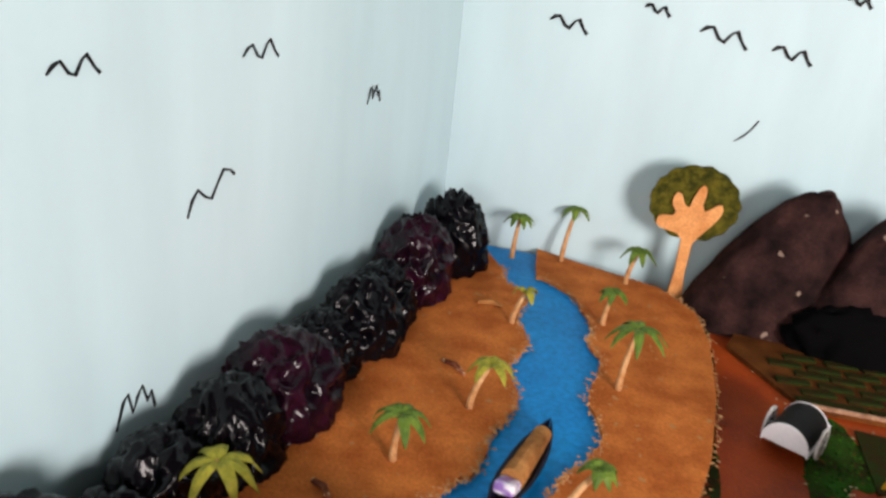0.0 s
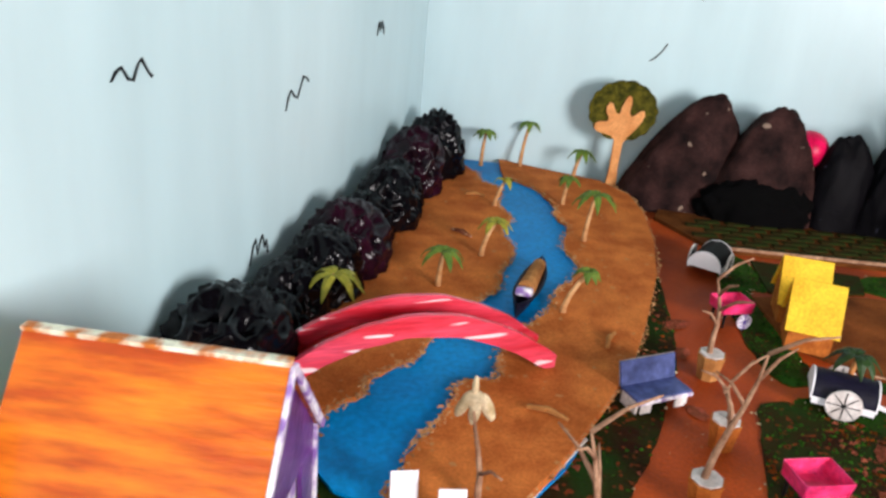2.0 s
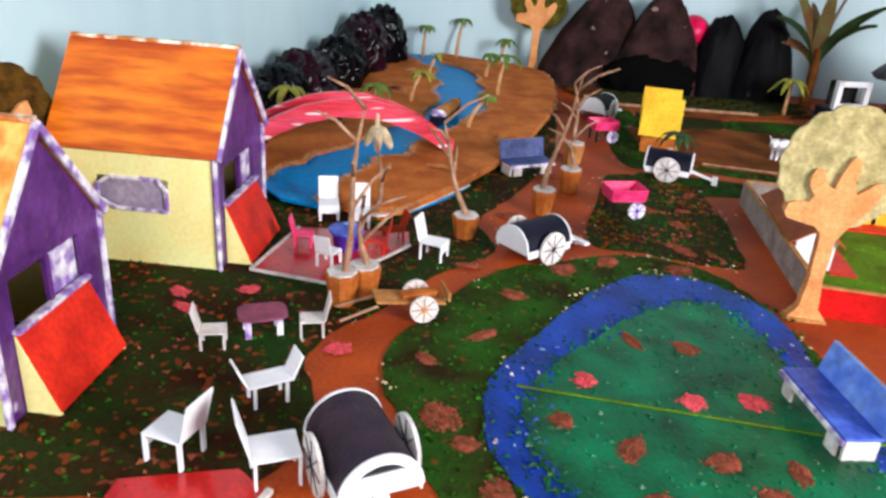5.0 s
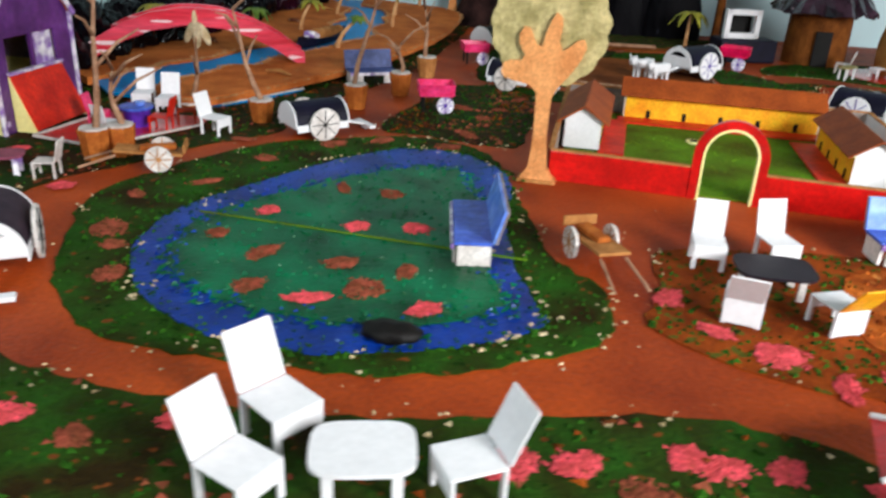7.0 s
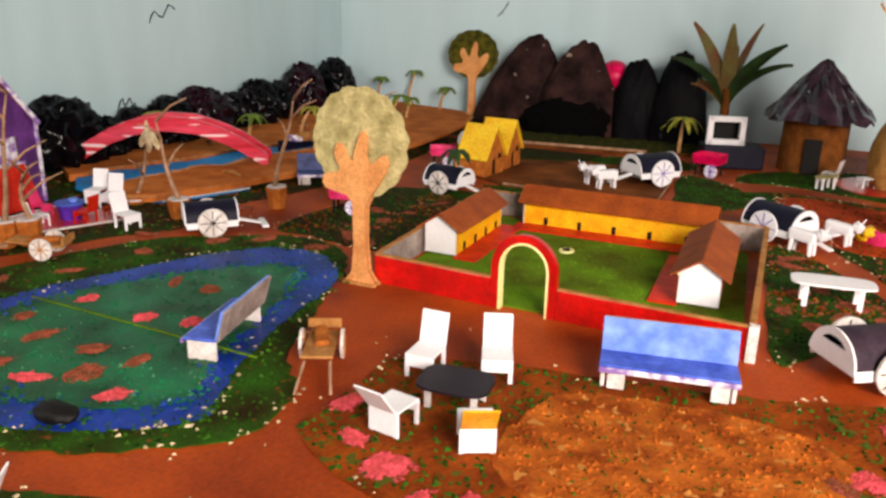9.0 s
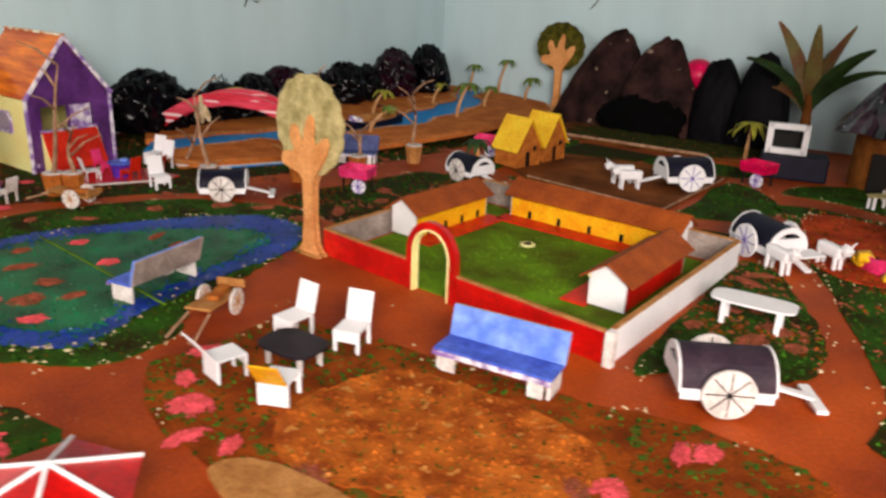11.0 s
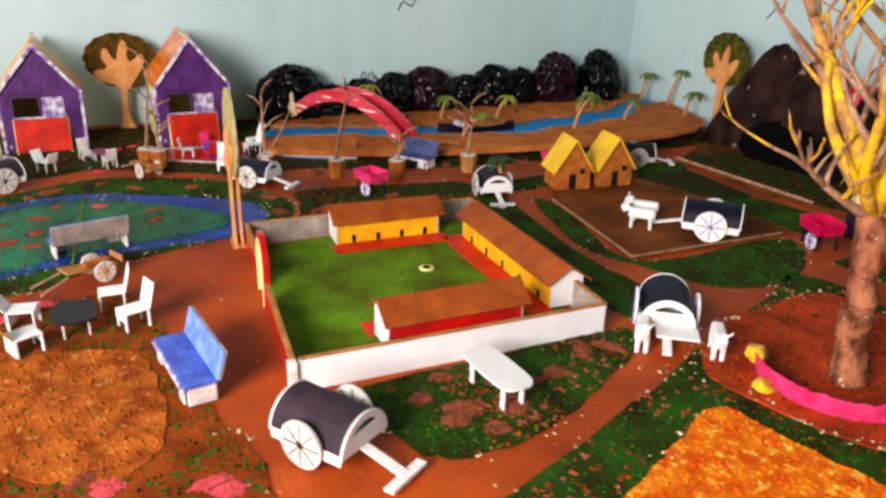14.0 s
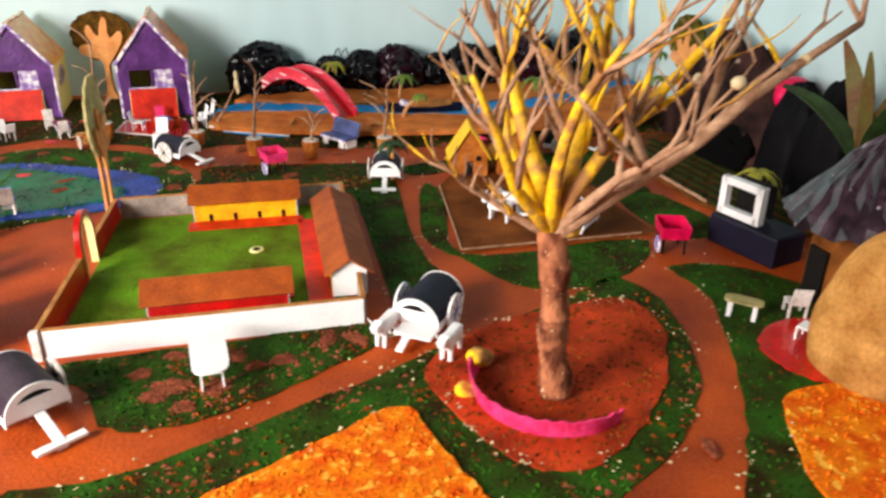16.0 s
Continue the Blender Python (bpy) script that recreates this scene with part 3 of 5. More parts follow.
# flowers: low heaps of coloured sawdust
def heap(material, r, seed, label):
    """A low round cluster of sawdust crumbs."""
    rnd = random.Random(seed)
    V, F = [], []
    for k in range(330):
        a = rnd.uniform(0, 6.28)
        lobe = .50 + .34 * noise.noise(Vector((math.cos(a) * 1.3, math.sin(a) * 1.3, seed * 2.7)))
        q = r * (lobe * math.sqrt(rnd.random()) + abs(rnd.gauss(0, .19)))
        x, y = q * math.cos(a) * 1.2, q * math.sin(a)
        vs, fs = lump_verts(x, y, 0.0012 * max(0, 1 - q / r), .0027 * rnd.uniform(.6, 1.3), .0013, rnd)
        F += [tuple(i + len(V) for i in f) for f in fs]
        V += vs
    me = bpy.data.meshes.new("flower")
    me.from_pydata(V, [], F)
    me.materials.append(M[material])
    return tagged(new("flower", me), label, "flower", "sawdust flowers")


HEAPS = [heap("flower", 0.018, 1, "pink sawdust flower heap on the green ground"), heap("flower_dull", 0.020, 2, "faded red sawdust flower heap on the green ground"),
         heap("flower", 0.014, 3, "small pink sawdust flower heap"), heap("flower_dull", 0.014, 4, "small faded sawdust flower heap")]
FLOWERS = ("p -.466 -.214 p -.372 -.240 p -.315 -.235 d -.372 -.325 p -.386 -.393 p -.291 -.398 d -.345 -.369 d -.497 -.279 d -.437 -.377 d -.405 -.135 d -.352 -.143 d -.313 -.334 d -.443 -.312 "
           "d -.559 -.137 d -.602 -.278 d -.581 -.315 d -.556 -.372 d -.615 -.188 p -.596 -.513 p -.611 -.555 p -.531 -.562 d -.481 -.578 p -.419 -.553 p -.646 -.525 "
           "p -.714 -.474 p -.706 -.432 p -.667 -.488 p -.869 -.113 p -.598 -.499 p -.701 -.178 p -.188 -.567 p -.121 -.552 p -.101 -.559 p -.065 -.558 p -.229 -.572 p -.010 -.571 d -.149 -.598 "
           "p -.092 -.343 p -.027 -.423 p -.065 -.395 p .008 -.463 p .048 -.451 p -.026 -.424 p .365 -.258 d .308 -.353 d .340 -.028 d .392 -.018 d .423 .014 d .369 .102 d .368 .133 d .343 .194 p .384 -.245 d .377 .001 "
           "p -.886 -.079 p -.814 -.065 d -.258 .216 d -.279 .122 d -.204 .353 d -.295 .277 d -.235 .276 d -.388 .559 d -.429 .480 d -.372 .649 d -.348 .909 d -.365 1.030 d -.408 .409 d -.503 .211 d -.570 .032 "
           "d .354 .229 d .342 .084 d .397 .053 d .313 .014 p .330 -.336 d .227 -.425 d .128 -.453 d .687 .508 d .768 .456 d .725 .608 d -.450 .039 d -.391 .068 d -.301 .056 d -.519 -.040 d -.788 -.536 d -.888 -.534 p -.767 -.586").split()
for i in range(0, len(FLOWERS), 3):
    src = HEAPS[(0 if FLOWERS[i] == "p" else 1) + 2 * ((i // 3) % 2)]
    fx, fy = float(FLOWERS[i + 1]), float(FLOWERS[i + 2])
    zz = 0.0041 if inside(fx, fy, BLUE_IN) else 0.0017
    if i < 12 and (i // 3) == 0:
        HEAPS[0].matrix_world = pose(fx, fy, zz)
    copy_thing(src, pose(fx, fy, zz, 0, 0, random.uniform(0, 360)) @ Matrix.Diagonal((random.uniform(.7, 1.35), random.uniform(.6, 1.1), 1, 1)))
for k, (fx, fy) in enumerate(((-.919, -.483), (-.988, -.532), (-.827, -.605), (-.686, -.648))):
    HEAPS[k].matrix_world = pose(fx, fy, 0.0017, 0, 0, 40 * k)
# low flattened black lump on the pond ring
stone = bmesh.new()
bmesh.ops.create_icosphere(stone, subdivisions=3, radius=1.0)
for v in stone.verts:
    v.co = v.co * (1 + 0.25 * noise.noise(v.co * 2.2))
    v.co = Vector((v.co.x * .022, v.co.y * .013, v.co.z * .008 + .005))
s = tagged(part("dark_lump", stone, "dark", None, smooth=True), "black smooth lump lying in the blue pond ring", "stone")
s.matrix_world = pose(-.312, -.443, .003, 0, 0, -10)

# ---- the river board ----
tagged(part("blue_sheet", prism([(-.675, .190), (-.651, .194), (-.591, .274), (-.562, .330), (-.606, .333), (-.664, .264)], 0.0, 0.0045), "river"), "blue painted paper showing beyond the board corner", "paper", kind="structure")
tagged(part("sheet_edge", one_box((-.606, .262, .0052), (.165, .004, .003), (0, 0, heading(.092, .138))), "grey_white"), "white torn edge of the blue paper", "edging", kind="structure")
def board_z(x, y):
    return 0.012 + 0.02 * (y - 0.2)


LEFT = [(-.676, 1.243), (-.659, 1.174), (-.626, 1.137), (-.633, 1.047), (-.613, .975), (-.633, .910), (-.618, .840), (-.626, .780), (-.643, .731), (-.649, .673), (-.677, .629), (-.713, .580),
        (-.744, .516), (-.764, .452), (-.807, .410), (-.822, .386), (-.824, .359), (-.856, .326), (-.866, .280)]
RIGHT = [(-.611, 1.223), (-.558, 1.174), (-.519, 1.068), (-.524, 1.013), (-.505, .957), (-.525, .864), (-.508, .772), (-.537, .707), (-.559, .670), (-.580, .609), (-.618, .550), (-.649, .494),
         (-.657, .457), (-.662, .420), (-.708, .397), (-.718, .349), (-.737, .310), (-.756, .271), (-.780, .194)]
ws = lambda y: (wall_a_x(y) + 0.02, y)
left_loop = [(-.73, wall_b_y(-.73) - .006), (-.704, 1.287)] + smooth_loop(LEFT, 4, 0.004, 31, False) + [(-.888, .253), (-.964, .320), (-1.025, .356), ws(.40), ws(.8), (wall_a_x(1.2) + .02, 1.2), (CORNER[0] + .012, 1.33)]
right_loop = [(-.62, wall_b_y(-.62) - .006), (-.619, 1.286)] + smooth_loop(RIGHT, 4, 0.004, 32, False) + [(-.702, .170), (-.662, .179), (-.604, .258), (-.537, .372), (-.484, .466), (-.431, .610), (-.380, .770),
              (-.353, .910), (-.339, 1.070), (-.348, 1.170), (-.399, 1.251), (-.525, 1.304)]
tagged(part("river_water", prism([(-.745, 1.348), (-.595, 1.333), (-.470, 1.062), (-.464, .731), (-.608, .463), (-.703, .235), (-.777, .181), (-.832, .202), (-.894, .279), (-.847, .438), (-.692, .696), (-.683, 1.217)], -0.004, 0.0, slope=board_z), "river"),
       "bright blue painted river sheet", "river", kind="structure")
for nm, lp in (("river_bank", left_loop), ("river_bank", right_loop)):
    tagged(part(nm, prism(lp, -0.006, 0.0065, slope=board_z), "board"), "tan torn cardboard bank beside the blue river", "bank", kind="structure")
crumbs("torn_edge", [(x, y, board_z(x, y) + .006) for x, y, _ in edge_scatter(smooth_loop(LEFT, 10, .001, 3, False) + smooth_loop(RIGHT, 10, .001, 4, False), 5, 33, .004)], .003, .002, "board_edge",
       "pale torn fibres along the river bank", "fibres", 34)
crumbs("torn_edge", [(x, y, board_z(x, y) + .004) for x, y, _ in edge_scatter(smooth_loop(right_loop[-12:], 14, .001, 5, False), 3, 35, .003)], .003, .002, "board_edge", "pale torn fibres along the outer board edge", "fibres", 36)

# boat
boat = thing("boat", -.601, .673, board_z(-.586, .681), heading(.053, .178), "dark narrow boat carrying brown cargo on the river", "boat")
hull = bmesh.new()
secs = []
for k in range(9):
    u = -1 + k / 4
    w = 0.021 * max(0.04, 1 - abs(u) ** 2.6)
    zt = 0.016 + 0.010 * u * u
    secs.append([hull.verts.new((u * .098, s * w * f, z)) for s, f, z in ((-1, 1, zt), (-1, .55, .002), (1, .55, .002), (1, 1, zt), (1, .8, zt), (1, .4, .008), (-1, .4, .008), (-1, .8, zt))])
for a, b in zip(secs, secs[1:]):
    for i in range(8):
        hull.faces.new((a[i], b[i], b[(i + 1) % 8], a[(i + 1) % 8]))
hull.faces.new(secs[0])
hull.faces.new(secs[-1][::-1])
part("hull", hull, "navy", boat)
cargo = bmesh.new()
rod(cargo, (-.03, 0, .020), (.07, 0, .020), .014, .011, 12)
part("cargo", cargo, "wood", boat, "rolled brown cargo")
part("pack", one_box((-.045, 0, .022), (.028, .024, .014), (0, 20, 0), .004), "lilac", boat, "pale wrapped pack")

# bridge
BL, BR = Vector((-.950, .345)), Vector((-.596, .479))
bc, bd = (BL + BR) / 2, BR - BL
bridge = thing("bridge", bc.x, bc.y, 0.014, heading(bd.x, bd.y), "arched footbridge with pink plastic rails and painted white highlights over the river", "bridge")
L2 = bd.length / 2
arch_z = lambda u: 0.075 * (1 - u * u) + 0.004


def arch_strip(y0, y1, dz0, dz1, n=28):
    bm = bmesh.new()
    rings = []
    for k in range(n + 1):
        u = -1 + 2 * k / n
        wob = 0.0025 * noise.noise(Vector((u * 6, y0 * 90, 0)))
        rings.append([bm.verts.new((u * L2, y, arch_z(u) + dz + wob)) for y, dz in ((y0, dz0), (y1, dz0), (y1, dz1), (y0, dz1))])
    for a, b in zip(rings, rings[1:]):
        for i in range(4):
            bm.faces.new((a[i], b[i], b[(i + 1) % 4], a[(i + 1) % 4]))
    bm.faces.new(rings[0])
    bm.faces.new(rings[-1][::-1])
    return bm


part("deck", arch_strip(-.022, .022, -.003, .0), "red", bridge)
# whitish specks stretched along the rail paint its gloss highlights
M["rail"] = surface("pink_rail_painted_highlights", (0.82, 0.15, 0.22), (0.55, 0.03, 0.05), 0.2, 14, 120, 0.5, coat=0.5, specks=(0.95, 0.74, 0.76), speck_scale=38, speck_level=0.61, stretch=(0.28, 1, 2.2))
for y in (-.026, .026):
    part("rail", arch_strip(y - .002, y + .002, -.006, .021), "rail", bridge)
    part("rail_cap", arch_strip(y - .0035, y + .0035, .021, .024), "rail", bridge)


# ---- palms ----
def palm(x, y, z, h, lean, az, material="frond", fr=0.032, seed=0, count=7, trunk="palm_trunk"):
    rnd = random.Random(seed)
    ob = thing("palm_tree", x, y, z - .002, az, "paper palm tree with curled green fronds and a bare leaning trunk", "palm", "paper palms")
    pts = [(lean * t * t, 0, h * t) for t in (0, .25, .5, .75, 1)]
    bm = bmesh.new()
    tube(bm, pts, [.0052, .0046, .004, .0036, .003], 7)
    part("trunk", bm, trunk, ob, smooth=True)
    for k in range(count):
        a = k * 2 * math.pi / count + rnd.uniform(-.3, .3)
        bm = bmesh.new()
        prev = None
        for i in range(7):
            t = i / 6
            r = fr * t * rnd.uniform(.95, 1.05)
            zz = h + .012 * math.sin(t * 2.2) - fr * .75 * t * t
            w = .0062 * math.sin(math.pi * (0.12 + .88 * t)) ** .7 + .0006
            c, s = math.cos(a), math.sin(a)
            row = [bm.verts.new((lean + c * r - s * o, s * r + c * o, zz - dz)) for o, dz in ((-w, .002), (0, 0), (w, .002), (w, .0028), (0, .0008), (-w, .0028))]
            if prev:
                for q in range(6):
                    bm.faces.new((prev[q], row[q], row[(q + 1) % 6], prev[(q + 1) % 6]))
            prev = row
        part("frond", bm, material, ob)
    return ob


PALMS = [(-.642, 1.031, .050, .022, 40, "palm_trunk", .024), (-.674, .785, .058, .026, 40, "frond_yellow", .03), (-.486, .888, .082, .032, 62, "frond", .042), (-.574, 1.305, .095, .030, 62, "frond", .028),
         (-.664, 1.292, .075, .016, 70, "frond", .028), (-.503, 1.073, .05, .02, 60, "frond", .025), (-.743, .659, .055, .012, 70, "frond", .036), (-.911, .519, .075, .03, 0, "frond_yellow", .042),
         (-.558, .607, .055, .045, 40, "frond", .022), (-.459, 1.247, .06, .02, 40, "frond", .032)]
for i, (x, y, h, lean, az, mt, fr) in enumerate(PALMS):
    if mt == "palm_trunk":
        ob = palm(x, y, board_z(x, y) + .006, h, lean, az, "frond_yellow", fr, i, 3)
    else:
        ob = palm(x, y, board_z(x, y) + .006, h, lean, az, mt, fr, i)
palm(.204, .984, 0.004, .085, .004, 20, "frond_yellow", .048, 21)
gp = palm(-.204, .461, 0.0, .075, .0, 90, "green_leaf", .034, 22, trunk="trunk")
for i, (x, y, az, ln) in enumerate(((-.707, .868, -35, .045), (-.801, .587, -40, .035), (-.606, .348, -20, .05), (-.500, .531, 70, .05), (-.680, 1.076, 5, .04))):
    st = tagged(part("driftwood", tube(bmesh.new(), [(-ln / 2, 0, .004), (0, .003, .006), (ln / 2, -.002, .003)], [.003, .0045, .002]), "wood" if i > 1 else "bark"), "small dry stick lying on the tan bank", "stick")
    st.matrix_world = pose(x, y, board_z(x, y) + .0065, 0, 0, az)


# ---- bin bags and rocks ----
def crumpled(name, x, y, z, rx, ry, rz_, turn, material, seed, sub=5, sharp=.42, label="", category="bag", group="", freq=2.6):
    bm = bmesh.new()
    bmesh.ops.create_icosphere(bm, subdivisions=sub, radius=1.0)
    off = Vector((seed * 3.1, seed * 1.7, seed * .9))
    for v in bm.verts:
        p = v.co.copy()
        d = 1 + sharp * (0.5 - abs(noise.noise(p * freq + off))) + sharp * .45 * (0.3 - abs(noise.noise(p * freq * 2.7 + off))) + sharp * .10 * noise.noise(Vector((p.x * 9, p.y * 4, p.z * 3)) + off) + .10 * noise.noise(p * 1.1 + off)
        q = p * d
        v.co = Vector((q.x * rx, q.y * ry, max(q.z, -.35) * rz_ + rz_ * .35))
    ob = tagged(part(name, bm, material, smooth=True), label, category, group)
    ob.matrix_world = pose(x, y, z, 0, 0, turn)
    return ob


BAGS = [(.345, .118, .066, .080), (.445, .070, .040, .045), (.53, .078, .046, .05), (.612, .090, .050, .055), (.71, .098, .058, .066), (.815, .078, .045, .05), (.89, .100, .050, .056), (.975, .085, .045, .05), (1.085, .122, .054, .060), (1.215, .128, .056, .056)]
for i, (y, h, rx, ry) in enumerate(BAGS):
    crumpled("bin_bag", wall_a_x(y) + .072 + .008 * math.sin(i * 2.3), y, board_z(0, y) + .004, rx, ry, h / 1.38, -14 + 20 * math.sin(i), "plastic_purple" if i in (4, 8) else "plastic", i + 1,
             label="crumpled glossy black bin bag heaped against the wall" if i not in (4, 8) else "crumpled dark purple plastic bag heaped against the wall", category="bag", group="bags along the wall")


def rock(name, x, y, rx, ry, h, turn, lean, seed, material, label, category):
    bm = bmesh.new()
    bmesh.ops.create_icosphere(bm, subdivisions=5, radius=1.0)
    off = Vector((seed * 2.3, seed, 5.1))
    for v in bm.verts:
        p = v.co.copy()
        s = (abs(p.x) ** 2.6 + abs(p.y) ** 2.6 + abs(p.z) ** 2.2) ** (-1 / 2.4)
        q = p * s * (1 + .10 * noise.noise(p * 1.6 + off) + .045 * noise.noise(p * 5 + off))
        zz = max(q.z, -.05) + .05
        k = 1 - (.42 * min(zz, 1) ** 1.5 if material == "rock" else .22 * min(zz, 1) ** 3)
        v.co = Vector((q.x * rx * k + lean * zz, q.y * ry * k, zz * h / 1.05))
    ob = tagged(part(name, bm, material, smooth=True), label, category, "rocks along the wall")
    ob.matrix_world = pose(x, y, 0.0, 0, 0, turn)
    return ob


rock("rock", -.239, 1.233, .130, .06, .255, -4, .055, 1, "rock", "large grey-brown rock leaning against the wall", "rock")
rock("rock", -.069, 1.200, .125, .075, .240, -4, .01, 2, "rock", "large grey-brown rock with a dark hollow", "rock")
rock("rock", .092, 1.176, .068, .05, .208, -4, .0, 3, "black_cloth", "tall rounded rock wrapped in black cloth", "rock")
rock("rock", .201, 1.149, .070, .05, .224, -4, -.005, 4, "black_cloth", "tall rounded rock wrapped in black cloth", "rock")
# solid black lump in place of the hollow's deep shade
hollow = crumpled("hollow_shade_lump", -.085, 1.150, .006, .105, .035, .066, -6, "cave", 9, 4, .35, "black lump standing in for the shaded hollow between the two rocks", "cave")
ball = bmesh.new()
bmesh.ops.create_uvsphere(ball, u_segments=24, v_segments=14, radius=.042)
b = tagged(part("pink_ball", ball, "magenta", smooth=True), "bright magenta ball wedged between the rocks", "ball")
b.matrix_world = pose(.027, 1.218, .157)


# ---- cut-out trees ----
def crown_outline(w, h, zc, bumps, seed):
    rnd = random.Random(seed)
    out = []
    for k in range(72):
        a = k * 2 * math.pi / 72
        r = 1 + .055 * abs(math.sin(a * bumps / 2 + .6)) + rnd.uniform(-.012, .012)
        out.append((w / 2 * r * math.cos(a), zc + h / 2 * r * math.sin(a)))
    return out


def card_tree(x, y, z, turn, w, h, zc, trunk_h, tw, crown, seed, label):
    ob = thing("card_tree", x, y, z, turn, label, "tree", "cut-out card trees")
    part("crown", upright(crown_outline(w, h, zc, 15, seed), .004), crown, ob)
    t0, t1 = trunk_h, zc
    s = w / .15
    # jagged limbs: x as a share of the crown's width, height above the fork
    limbs = ((-.13, .010), (-.26, .014), (-.37, .018), (-.40, .026), (-.385, .037), (-.33, .041), (-.225, .042), (-.195, .050), (-.255, .064), (-.255, .076), (-.22, .086), (-.165, .084), (-.125, .070),
             (-.10, .064), (-.05, .062), (-.03, .078), (.015, .098), (.055, .106), (.10, .101), (.11, .088), (.095, .070), (.13, .058), (.19, .064), (.255, .073), (.31, .075), (.335, .064), (.30, .048), (.225, .030), (.12, .009))
    o = [(-tw * 1.25, 0), (-tw * .6, .02 * s), (-tw * .40, t0 * .5), (-tw * .46, t0)] + [(w * a, t0 + b * s) for a, b in limbs] + [(tw * .46, t0 - .006), (tw * .40, t0 * .5), (tw * .6, .02 * s), (tw * 1.3, 0)]
    b = upright(o, .004)
    bmesh.ops.translate(b, verts=b.verts, vec=(0, -.005, 0))
    part("trunk", b, "trunk", ob, "orange-brown card trunk with spread limbs")
    b2 = upright(o, .004)
    bmesh.ops.translate(b2, verts=b2.verts, vec=(0, .005, 0))
    part("trunk", b2, "trunk", ob)
    part("foot", one_box((0, 0, .002), (tw * 2.4, .022, .004)), "wood", ob)
    return ob


card_tree(-.191, -.054, 0, heading(.985, -.17), .125, .128, .178, .105, .018, "crown_pale", 1, "flat card tree with pale olive crown beside the school gate")
card_tree(-.369, 1.266, .006, -5, .142, .128, .190, .125, .021, "crown", 2, "flat card tree with dark olive crown before the wall")
card_tree(-1.090, -.045, 0, 65, .168, .126, .166, .098, .016, "crown_brown", 3, "flat card tree with brown-olive crown between the houses")


# ---- houses ----
def house(x, y, turn, label, E_=.134, R_=.226, roof="roof"):
    """Local x runs along the gable front (width), local y to the back."""
    ob = thing("house", x, y, 0, turn, label, "house", "purple houses")
    W2, D = .080, .185
    # gable front with a window opening
    sill, head, x0, x1 = .075, .118, -.055, .045
    for o in ([(-W2, 0), (W2, 0), (W2, sill), (-W2, sill)], [(-W2, sill), (x0, sill), (x0, head), (-W2, head)], [(x1, sill), (W2, sill), (W2, head), (x1, head)],
              [(-W2, head), (W2, head), (W2, E_), (0, R_ - .004), (-W2, E_)]):
        part("front_wall", upright(o, .004), "purple", ob)
    part("window_pane", one_box((.022, .004, (sill + head) / 2), (.044, .003, head - sill)), "lilac", ob, "pale lilac foil pane")
    part("window_post", one_box((-.003, .0, (sill + head) / 2), (.005, .006, head - sill)), "purple", ob)
    part("window_sill", one_box((-.005, -.004, sill), (.108, .008, .004)), "lilac", ob)
    b = upright([(-W2, 0), (W2, 0), (W2, E_), (0, R_ - .004), (-W2, E_)], .004)
    bmesh.ops.translate(b, verts=b.verts, vec=(0, D, 0))
    part("back_wall", b, "cream", ob)
    # long side towards the open ground: octagonal window
    for sx in (-1, 1):
        sw = bmesh.new()
        ya, yb, za, zb = .055, .135, .068, .105
        for c, s_ in (((0, D / 2, za / 2), (.004, D - .004, za)), ((0, D / 2, (zb + E_) / 2), (.004, D - .004, E_ - zb)), ((0, ya / 2, (za + zb) / 2), (.004, ya - .004, zb - za)), ((0, (yb + D) / 2, (za + zb) / 2), (.004, D - yb - .004, zb - za))):
            box(sw, (sx * (W2 - .002), c[1], c[2]), s_)
        part("side_wall", sw, "cream", ob, "cream painted side wall")
        cut = [(ya, za), (yb - .020, za), (yb, za + .010), (yb, zb - .010), (yb - .016, zb), (ya + .010, zb), (ya, zb - .012)]
        pane = upright(cut, .003)
        pane.transform(Matrix.Rotation(math.pi / 2, 4, "Z"))
        bmesh.ops.translate(pane, verts=pane.verts, vec=(sx * (W2 - .001), 0, 0))
        pn = part("side_window", pane, "pane_lilac", ob, "greyed lilac card pane with cut corners")
        for (y0, z0), (y1, z1) in zip(cut, cut[1:] + cut[:1]):
            part("frame_strip", one_box((sx * (W2 + .0012), (y0 + y1) / 2, (z0 + z1) / 2), (.004, math.hypot(y1 - y0, z1 - z0) + .003, .0042), (math.degrees(math.atan2(z1 - z0, y1 - y0)), 0, 0), .0006), "lilac", pn, "crumpled pale foil strip")
    # roof slabs
    oh = .006
    ang = math.atan2(R_ - E_, W2)
    ln = math.hypot(W2, R_ - E_) + oh
    for sx in (-1, 1):
        bm = one_box((sx * ln / 2 * math.cos(ang), D / 2, R_ - ln / 2 * math.sin(ang) + .003), (ln, D + .014, .004), (0, math.degrees(ang) * sx, 0), .001)
        part("roof_slab", bm, roof, ob, "roof board with streaked orange paint")
        part("barge_strip", one_box((sx * ln / 2 * math.cos(ang), -.0085, R_ - ln / 2 * math.sin(ang) + .002), (ln, .004, .007), (0, math.degrees(ang) * sx, 0), .0008), "lilac", ob, "crumpled pale foil edging")
    part("ridge_strip", one_box((0, D / 2, R_ + .005), (.010, D + .014, .004)), "pale_ridge", ob)
    # corner strips of foil
    for sx in (-1, 1):
        part("corner_strip", one_box((sx * (W2 + .001), -.003, E_ / 2), (.006, .004, E_)), "lilac", ob)
    # red counter leaning out below the window
    cb = bmesh.new()
    v = [cb.verts.new(p) for p in ((-.058, -.003, .074), (.048, -.003, .074), (.048, -.034, .006), (-.058, -.034, .006), (-.058, -.003, .070), (.048, -.003, .070), (.048, -.030, .004), (-.058, -.030, .004))]
